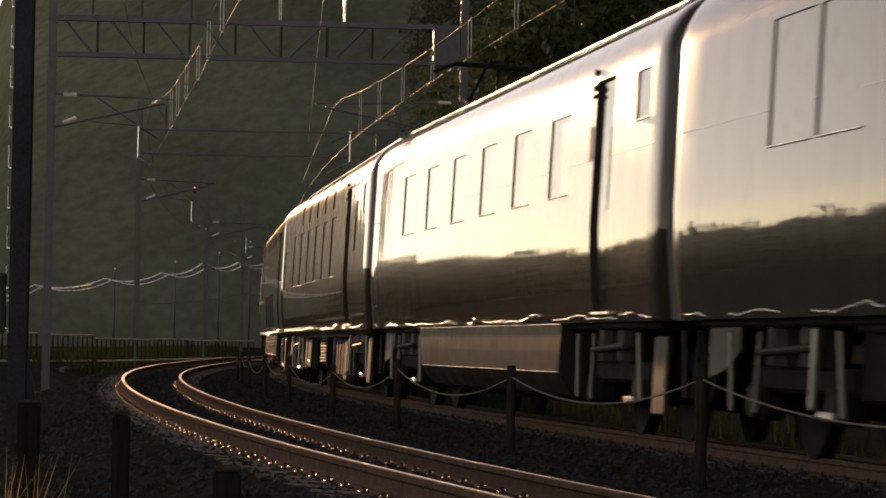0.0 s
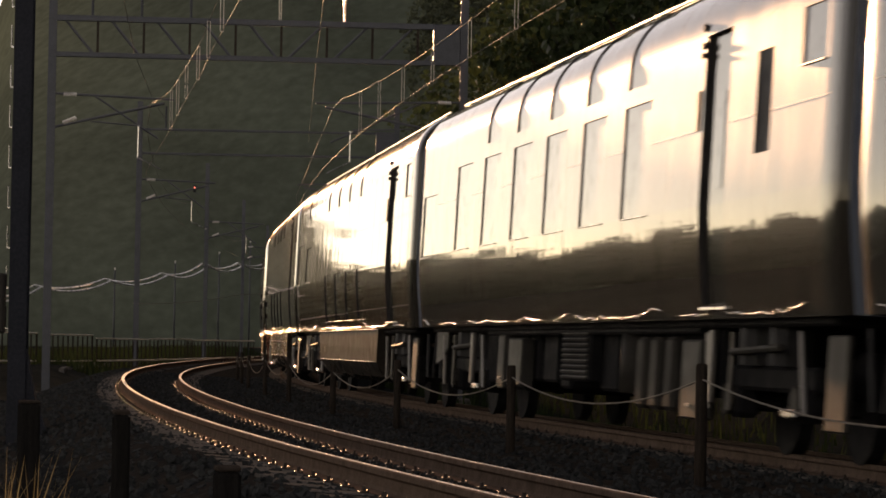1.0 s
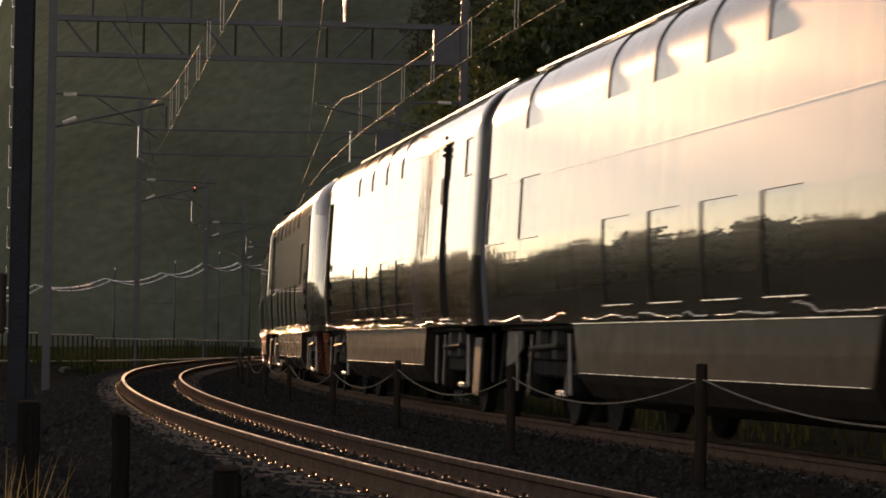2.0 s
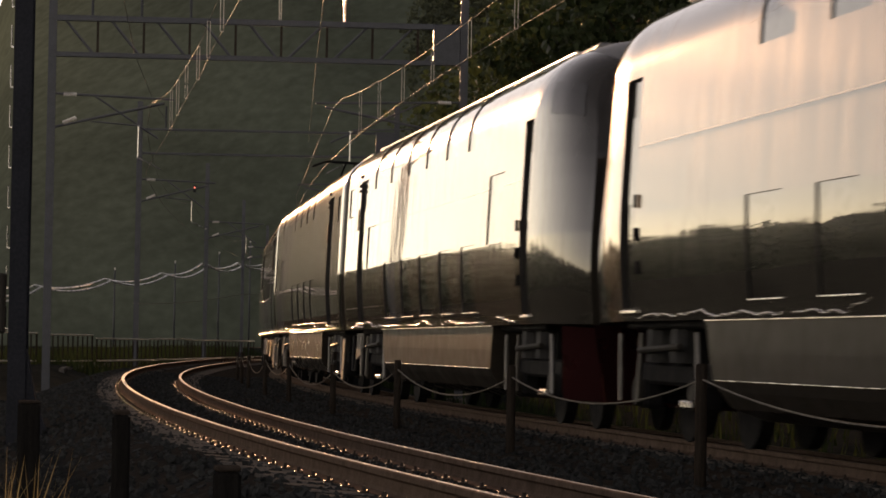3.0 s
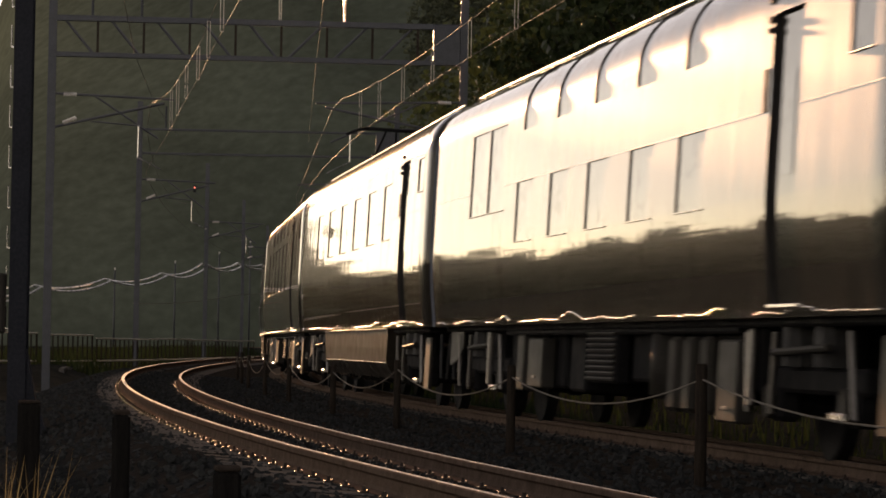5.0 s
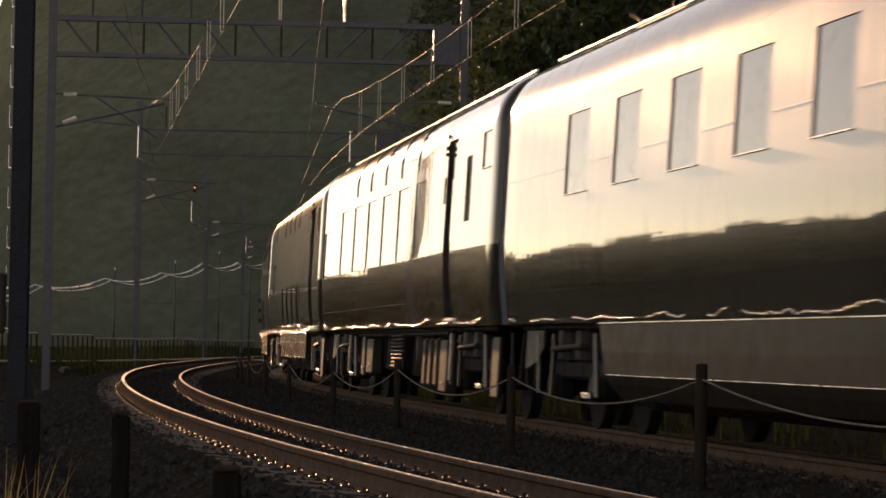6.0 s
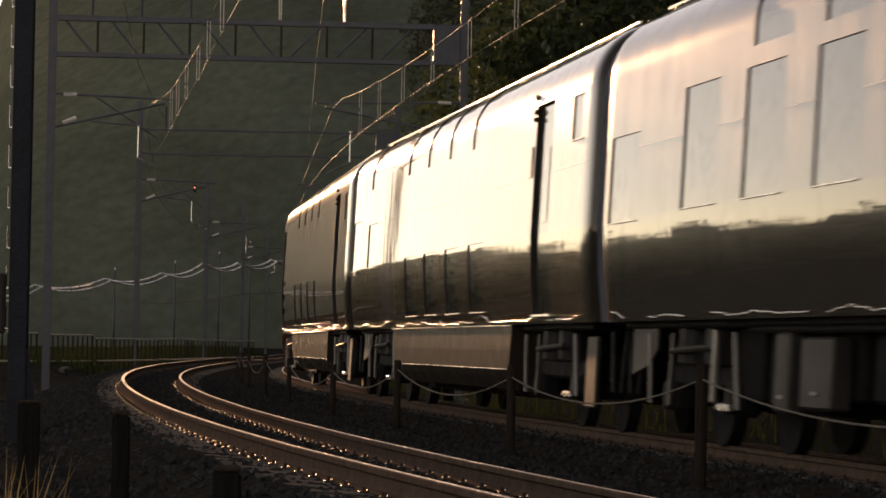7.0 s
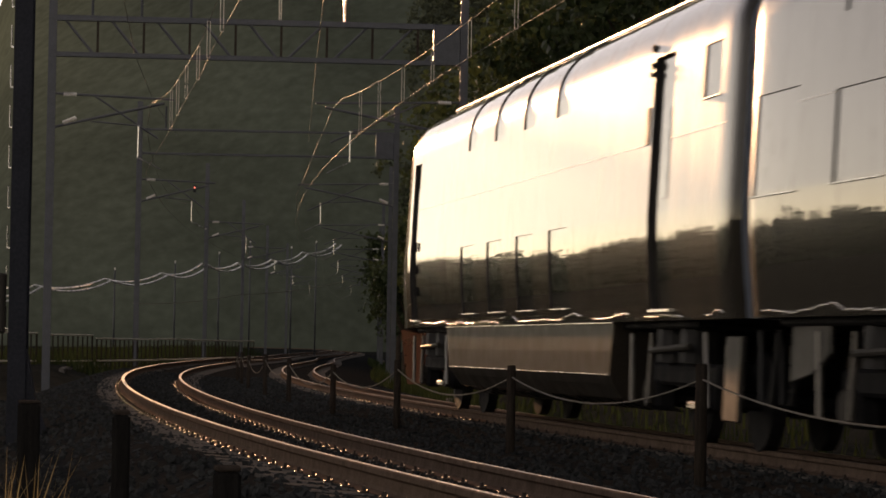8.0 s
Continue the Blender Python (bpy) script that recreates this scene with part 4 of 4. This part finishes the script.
def skirt(root, x0, x1):
    """A lower body panel between the bogies, tapered at its ends, with a rolled lower lip."""
    for side in (1, -1):
        vs, fs = [], []
        sec = [(1.34, 1.075), (1.328, 0.8), (1.312, 0.58), (1.26, 0.49), (1.15, 0.36), (0.85, 0.27)]
        xs = [x0, x0 + 0.3] + list(np.linspace(x0 + 1.2, x1 - 1.2, 7)) + [x1 - 0.3, x1]
        for i, x in enumerate(xs):
            for y, z in sec:
                dx = 0
                t = (1.075 - z)
                if i == 0:
                    dx = 0.45 * t
                if i == len(xs) - 1:
                    dx = -0.45 * t
                vs.append((x + dx, side * y, z))
        n = len(sec)
        for i in range(len(xs) - 1):
            for j in range(n - 1):
                q = (i * n + j, (i + 1) * n + j, (i + 1) * n + j + 1, i * n + j + 1)
                fs.append(q if side > 0 else q[::-1])
        for i in (0, len(xs) - 1):
            inner = [len(vs) + k for k in range(n)]
            for j in range(n):
                x, y, z = vs[i * n + j]
                vs.append((x, y - side * 0.35, z))
            for j in range(n - 1):
                fs.append((i * n + j, i * n + j + 1, inner[j + 1], inner[j]))
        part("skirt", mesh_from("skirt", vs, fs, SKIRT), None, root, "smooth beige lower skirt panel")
        bm = bmesh.new()
        rod(bm, (x0 + 0.3, side * 1.314, 0.58), (x1 - 0.3, side * 1.314, 0.58), 0.005, 6)
        part("skirt_trim", bm, BRIGHT, root, "bright lower trim strip")
        bm = bmesh.new()
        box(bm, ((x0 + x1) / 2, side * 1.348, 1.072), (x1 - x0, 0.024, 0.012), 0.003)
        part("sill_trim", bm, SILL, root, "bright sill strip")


def underfloor(root, rng):
    """Equipment boxes, tanks, a louvred unit and pipes hung under the floor."""
    x = -5.6
    while x < 5.4:
        w = rng.choice((0.55, 0.8, 1.1, 1.5))
        h = rng.uniform(0.5, 0.7)
        bm = bmesh.new()
        box(bm, (x + w / 2, 0, 1.05 - h / 2), (w, 2.16, h), 0.03)
        part("equipment_box", bm, DARKSTEEL, root)
        x += w + rng.uniform(0.1, 0.3)
    for x0, x1, z0, z1 in ((4.0, 4.4, 0.36, 0.98), (2.9, 3.72, 0.4, 0.94), (-5.45, -4.8, 0.24, 0.92)):
        bm = bmesh.new()
        box(bm, ((x0 + x1) / 2, 1.17, (z0 + z1) / 2), (x1 - x0, 0.16, z1 - z0), 0.02)
        ob = part("cover_plate", bm, PLATE, root, "pale grey equipment cover")
        bm = bmesh.new()
        box(bm, ((x0 + x1) / 2, 1.256, z0 + 0.12), (0.12, 0.02, 0.03), 0.004)
        part("latch", bm, WORN, ob)
    # louvred unit
    bm = bmesh.new()
    box(bm, (0.0, 1.14, 0.76), (1.36, 0.14, 0.52), 0.02)
    unit = part("louvred_unit", bm, DARKSTEEL, root, "louvred ventilator box")
    for q in range(9):
        bm = bmesh.new()
        box(bm, (0.0, 1.225, 0.54 + 0.055 * q), (1.28, 0.03, 0.026), 0.004, Euler((radians(-25), 0, 0)).to_matrix())
        part("slat", bm, PLATE, unit)
    bm = bmesh.new()
    rod(bm, (-2.28, 1.0, 0.42), (-2.28, 1.0, 0.98), 0.24, 14)
    part("air_tank", bm, BOXGREY, root, "upright grey air tank", True)
    for e in (-3.05, -3.6, -4.2):
        bm = bmesh.new()
        box(bm, (e, 1.16, 0.62), (0.34, 0.14, 0.66), 0.04)
        part("resistor_case", bm, BOXGREY, root)
    for e in (6.2, -5.85):
        bm = bmesh.new()
        box(bm, (e, 1.24, 0.7), (0.09, 0.06, 0.62), 0.015)
        part("hanger", bm, WORN, root, "worn metal hanger")
    bm = bmesh.new()
    rod(bm, (-5.3, 1.2, 1.0), (5.3, 1.2, 1.0), 0.03, 7)
    part("pipe", bm, DARKSTEEL, root)


def end_fairing(root, x, sgn):
    """A pale plate with a cut corner beside the outer end of a bogie."""
    bm = bmesh.new()
    pts = [(x + sgn * 0.46, 1.03), (x - sgn * 0.46, 1.03), (x - sgn * 0.46, 0.82), (x - sgn * 0.1, 0.68), (x + sgn * 0.46, 0.6)]
    a = [bm.verts.new((px, 1.22, pz)) for px, pz in pts]
    b = [bm.verts.new((px, 1.19, pz)) for px, pz in pts]
    bm.faces.new(a)
    bm.faces.new(b[::-1])
    for k in range(5):
        bm.faces.new((a[k], b[k], b[(k + 1) % 5], a[(k + 1) % 5]))
    bmesh.ops.recalc_face_normals(bm, faces=bm.faces[:])
    part("bogie_plate", bm, PLATE, root, "pale plate with a cut corner over the bogie")


def sill_reflection(root, x0, x1, seed):
    """A wavy bright strip imitating a reflection along the body's lower edge."""
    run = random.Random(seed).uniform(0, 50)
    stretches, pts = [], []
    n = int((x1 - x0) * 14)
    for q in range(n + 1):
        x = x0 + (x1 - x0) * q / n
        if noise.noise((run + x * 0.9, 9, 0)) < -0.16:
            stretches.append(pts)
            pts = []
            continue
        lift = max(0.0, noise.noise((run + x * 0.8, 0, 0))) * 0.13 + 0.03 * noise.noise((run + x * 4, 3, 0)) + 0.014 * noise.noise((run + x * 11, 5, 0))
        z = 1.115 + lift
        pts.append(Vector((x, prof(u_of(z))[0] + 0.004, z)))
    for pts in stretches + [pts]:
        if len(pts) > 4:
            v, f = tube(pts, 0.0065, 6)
            part("sill_reflection", mesh_from("sill_reflection", v, f, SILL, None, True), None, root, "wavy bright strip added to imitate a reflection along the sill")


def coupling(root, x, sgn):
    """Gangway bellows, coupler head and hanging cables at a car's end."""
    bm = bmesh.new()
    for k in range(4):
        box(bm, (x + sgn * (0.03 + 0.06 * k), 0, 2.35), (0.045, 2.3 - 0.06 * (k % 2), 2.5 - 0.06 * (k % 2)), 0.02)
    part("gangway_bellows", bm, RUBBER, root, "black folded gangway bellows")
    bm = bmesh.new()
    box(bm, (x + sgn * 0.15, 0, 0.85), (0.5, 0.3, 0.26), 0.04)
    part("coupler", bm, DARKSTEEL, root)
    for y in (0.95, 1.12):
        bm = bmesh.new()
        rod(bm, (x - sgn * 0.1, y, 1.0), (x + sgn * 0.05, y, 0.42), 0.025, 7)
        part("jumper_cable", bm, RUBBER, root)
    if sgn < 0:
        bm = bmesh.new()
        box(bm, (x - sgn * 0.4, 1.24, 0.6), (0.5, 0.05, 0.7), 0.015)
        part("end_step", bm, PLATE, root, "grey access step plate")


def roof_gear(root, rng, nose):
    for x in (-6.0, -2.0, 2.2, 6.2):
        bm = bmesh.new()
        box(bm, (x, 0, 4.22), (2.2, 1.3, 0.1), 0.04)
        part("roof_unit", bm, ROOFGREY, root, "low grey roof ventilator unit")
    for y in (0.98,):
        bm = bmesh.new()
        rod(bm, (-9.6 if nose >= 0 else -7.6, y, 4.07), (9.6 if nose <= 0 else 7.6, y, 4.07), 0.018, 6)
        part("roof_rail", bm, BRIGHT, root, "bright gutter rail along the roof edge")


def pantograph(root, x):
    bm = bmesh.new()
    box(bm, (x, 0, 4.27), (1.5, 1.2, 0.08), 0.02)
    for y in (-0.5, 0.5):
        for e in (-0.6, 0.6):
            rod(bm, (x + e, y, 4.12), (x + e, y, 4.27), 0.06, 8)
    p = part("pantograph", bm, DARKSTEEL, root, "dark steel pantograph raised to the wire")
    bm = bmesh.new()
    rod(bm, (x - 0.5, 0.3, 4.31), (x + 0.75, 0.25, 4.6), 0.03, 6)
    rod(bm, (x - 0.5, -0.3, 4.31), (x + 0.75, -0.25, 4.6), 0.03, 6)
    rod(bm, (x + 0.75, -0.28, 4.6), (x + 0.75, 0.28, 4.6), 0.03, 6)
    rod(bm, (x + 0.75, 0.2, 4.6), (x, 0.1, 5.02), 0.022, 6)
    rod(bm, (x + 0.75, -0.2, 4.6), (x, -0.1, 5.02), 0.022, 6)
    part("arm", bm, DARKSTEEL, p)
    bm = bmesh.new()
    for e in (-0.16, 0.16):
        for a, b in (((-0.55, 5.06), (0.55, 5.06)), ((0.55, 5.06), (0.85, 4.93)), ((-0.55, 5.06), (-0.85, 4.93))):
            rod(bm, (x + e, a[0], a[1]), (x + e, b[0], b[1]), 0.022, 6)
    part("head", bm, DARKSTEEL, p)


def cab_face(root, sgn):
    """Windscreen, gangway door, lamps and bumper skirt of a cab end."""
    def at(x, y, z):
        return nose_shape(sgn * x, y, z, 7.8, sgn)
    # windscreen: dark glass wrapped over the front's upper part
    vs, fs = [], []
    rows = [(9.8, 3.0), (9.8, 3.25), (9.75, 3.5), (9.6, 3.7)]
    for x, z in rows:
        for y in (-1.1, -0.6, 0.0, 0.6, 1.1):
            p = Vector(at(10.0, y, z))
            vs.append(p + Vector((sgn * 0.012, 0, 0)))
    for i in range(3):
        for j in range(4):
            k = i * 5 + j
            q = (k, k + 1, k + 6, k + 5)
            fs.append(q if sgn > 0 else q[::-1])
    part("windscreen", mesh_from("windscreen", vs, fs, GLASS, None, True), None, root, "dark wraparound windscreen")
    # side screen on the shoulder
    vs, fs = [], []
    for x in (8.75, 9.1, 9.45, 9.75):
        for z in (3.3, 3.5, 3.64):
            y, zz = prof(u_of(z), -0.012)
            vs.append(at(x, y, zz))
    for i in range(3):
        for j in range(2):
            k = i * 3 + j
            q = (k, k + 1, k + 4, k + 3)
            fs.append(q if sgn > 0 else q[::-1])
    part("side_screen", mesh_from("side_screen", vs, fs, GLASS, None, True), None, root, "dark curved shoulder window")
    bm = bmesh.new()
    p = at(10.0, 0, 2.0)
    box(bm, (p[0] + sgn * 0.05, 0, 2.1), (0.16, 0.95, 1.9), 0.04)
    part("gangway_door", bm, MAROON, root, "closed gangway door in the cab front")
    for y in (-0.78, 0.78):
        bm = bmesh.new()
        p = at(10.0, y, 1.45)
        rod(bm, (p[0] - sgn * 0.05, y, 1.45), (p[0] + sgn * 0.03, y, 1.45), 0.1, 12)
        part("tail_lamp", bm, SIGNRED, root, "round red tail lamp")
    bm = bmesh.new()
    vs = []
    for k in range(9):
        a = -1 + 2 * k / 8
        vs.append((sgn * (9.95 - 0.5 * a * a), a * 1.3))
    top = [bm.verts.new((x, y, 1.06)) for x, y in vs]
    bot = [bm.verts.new((x - sgn * 0.22, y * 0.92, 0.3)) for x, y in vs]
    for k in range(8):
        q = (top[k], top[k + 1], bot[k + 1], bot[k])
        bm.faces.new(q if sgn > 0 else q[::-1])
    r = bmesh.ops.solidify(bm, geom=bm.faces[:], thickness=0.04)
    part("bumper_skirt", bm, MAROON, root, "dark red front skirt under the cab")
    bm = bmesh.new()
    box(bm, (sgn * 10.05, 0, 0.85), (0.55, 0.34, 0.3), 0.05)
    part("coupler", bm, DARKSTEEL, root)
    # handrails beside the cab door
    for z in (1.5, 1.8, 2.1):
        bm = bmesh.new()
        y = prof(u_of(z))[0]
        rod(bm, (sgn * 7.28, y + 0.02, z), (sgn * 7.28, y + 0.02, z + 0.12), 0.018, 6)
        part("handrail", bm, DARKSTEEL, root)


def row(x_first, n, pitch, w, z0, z1, kind="window"):
    """n windows side by side, from the front (negative x) to the rear."""
    return [(x_first + pitch * i, x_first + pitch * i + w, z0, z1, kind) for i in range(n)]


UP = (3.22, 4.1, "upper")
SMALL = (-9.45, -8.84, 2.9, 3.36, "window")


def upper(x_first, n, pitch, w):
    return [(a, b, *UP) for a, b, *_ in row(x_first, n, pitch, w, 0, 0)]


CARS = {
    "A": dict(win=[(4.76, 5.86, 2.37, 3.36, "window"), (5.98, 7.08, 2.37, 3.36, "window")] + row(-4.75, 5, 1.93, 1.0, 1.98, 2.66) + upper(-4.85, 5, 1.9, 0.98) + [SMALL], doors=[(-7.6, -6.75, 1.17, 3.4, "door")], skirt=False),
    "B": dict(win=row(-5.7, 6, 2.24, 1.08, 2.37, 3.2) + [SMALL], doors=[(-7.85, -6.97, 1.17, 3.42, "door")], skirt=True),
    "C": dict(win=[(8.52, 9.65, 1.98, 2.8, "window")] + row(-3.93, 6, 1.945, 1.12, 2.01, 3.06) + upper(-4.0, 5, 1.93, 1.1) + [(-8.08, -7.62, 2.35, 3.15, "dark"), (-9.55, -8.9, 2.92, 3.36, "window")], doors=[(-6.75, -5.9, 1.2, 3.44, "door")], skirt=False),
    "D": dict(win=[(8.68, 9.8, 1.99, 2.78, "window"), (6.68, 7.8, 2.0, 2.68, "window")] + upper(6.68, 1, 1.9, 1.0) + upper(-3.4, 4, 1.93, 1.12) + row(-3.55, 4, 1.93, 1.2, 1.23, 2.06) + [SMALL], doors=[(-7.8, -6.75, 1.17, 3.42, "door")], skirt=True),
    "E": dict(win=row(-3.22, 4, 1.93, 1.02, 1.22, 2.05) + upper(-3.28, 4, 1.9, 1.0) + [SMALL], doors=[(-7.75, -6.95, 1.17, 3.42, "door"), (7.35, 7.95, 1.2, 3.3, "door")], skirt=True, nose=1),
    "G": dict(win=[(-6.15, -5.06, 2.0, 2.82, "window"), (5.65, 6.75, 2.0, 2.66, "window")] + row(-4.2, 5, 1.9, 1.14, 1.23, 2.05) + upper(-4.25, 6, 1.88, 1.05) + [(8.95, 9.5, 2.9, 3.36, "window")], doors=[(7.05, 7.95, 1.17, 3.42, "door"), (-7.9, -7.4, 1.2, 3.3, "door")], skirt=True, nose=-1),
}
WHAT = {"A": "beige sleeping car with open underframe and mid-height windows", "B": "beige sleeping car with one row of windows and skirts", "C": "beige car with tall windows and an open underframe",
        "D": "beige double-deck sleeping car with two rows of windows", "E": "beige double-deck end car with a cab at its rear", "G": "beige double-deck end car with a cab at its front"}


def car(kind):
    raised = kind in "PQ"
    kind = {"P": "D", "Q": "B"}.get(kind, kind)
    c = CARS[kind]
    rng = random.Random(ord(kind))
    root = tagged(new("train_car"), WHAT[kind], "train car", "cars of the train")
    nose = c.get("nose", 0)
    car_shell(root, c["win"], c["doors"], nose)
    a, b = (-9.7, 9.7)
    if nose:
        a, b = (-9.7, 7.7) if nose > 0 else (-7.7, 9.7)
    cuts = sorted([(d[0], d[1]) for d in c["doors"] + c["win"] if d[2] < 2.66 < d[3]]) + [(b, b)]
    for e0, e1 in cuts:
        if e0 - a > 0.1:
            bm = bmesh.new()
            box(bm, ((a + e0) / 2, 1.4502, 2.66), (e0 - a - 0.03, 0.004, 0.014))
            part("waist_line", bm, GOLD, root, "thin gold line along the body side")
        a = e1
    for x in (-7.1, 7.1):
        bogie(root, x, rng)
    if c["skirt"]:
        skirt(root, -5.3, 5.0)
    else:
        underfloor(root, rng)
    sill_reflection(root, -9.6 if nose >= 0 else -7.4, 9.6 if nose <= 0 else 7.4, ord(kind))
    roof_gear(root, rng, nose)
    for sgn in (-1, 1):
        if nose == sgn:
            cab_face(root, sgn)
        else:
            coupling(root, sgn * HALF, sgn)
            if sgn > 0:
                end_fairing(root, 8.8, 1)
    if raised:
        pantograph(root, 8.5)
    # bearer beam over the bogies, closing the floor
    bm = bmesh.new()
    box(bm, (0, 0, 1.06), (19.0 if not nose else 16.5, 2.5, 0.08), 0.02)
    part("underframe", bm, DARKSTEEL, root)
    return root


ORDER = "AQCDEGPAQCDE"
SPEED, START, PITCH = 25.941, -80.747, 20.5


def car_pose(i, t):
    """Where car i (1 leads) stands at t: its bogies follow the inner track."""
    s = START + PITCH * (i - 10.5) - SPEED * (t - 7)
    a, b = on_line(s - 7.1), on_line(s + 7.1)
    d = (b - a).normalized()
    left = Vector((-d.y, d.x, 0)).normalized()
    up = d.cross(left)
    m = Matrix((d, left, up)).transposed().to_4x4()
    return Matrix.Translation((a + b) / 2) @ m @ Matrix.Rotation(LEAN, 4, "X")


TRAIN = []


def train():
    made = {}
    for i, k in enumerate(ORDER):
        if k not in made:
            made[k] = car(k)
            TRAIN.append(made[k])
        else:
            TRAIN.append(copy_thing(made[k], Matrix()))


def motions():
    for i, ob in enumerate(TRAIN):
        walk(ob, [(0.2 * k, car_pose(i + 1, 0.2 * k)) for k in range(41)])


ground()
hill()
far_woods()
embankment()
trees()
grass()
overhead_line()
feeder_wires()
rope_fence()
near_posts()
verge_fence()
road_kerb()
utility_line()
signal_lamp()
train()
trackbed()
ballast_stones()
track("inner_track", on_line, "curving narrow-gauge track that the train runs on")
track("outer_track", outer, "empty curving narrow-gauge track with worn bright rails")
motions()
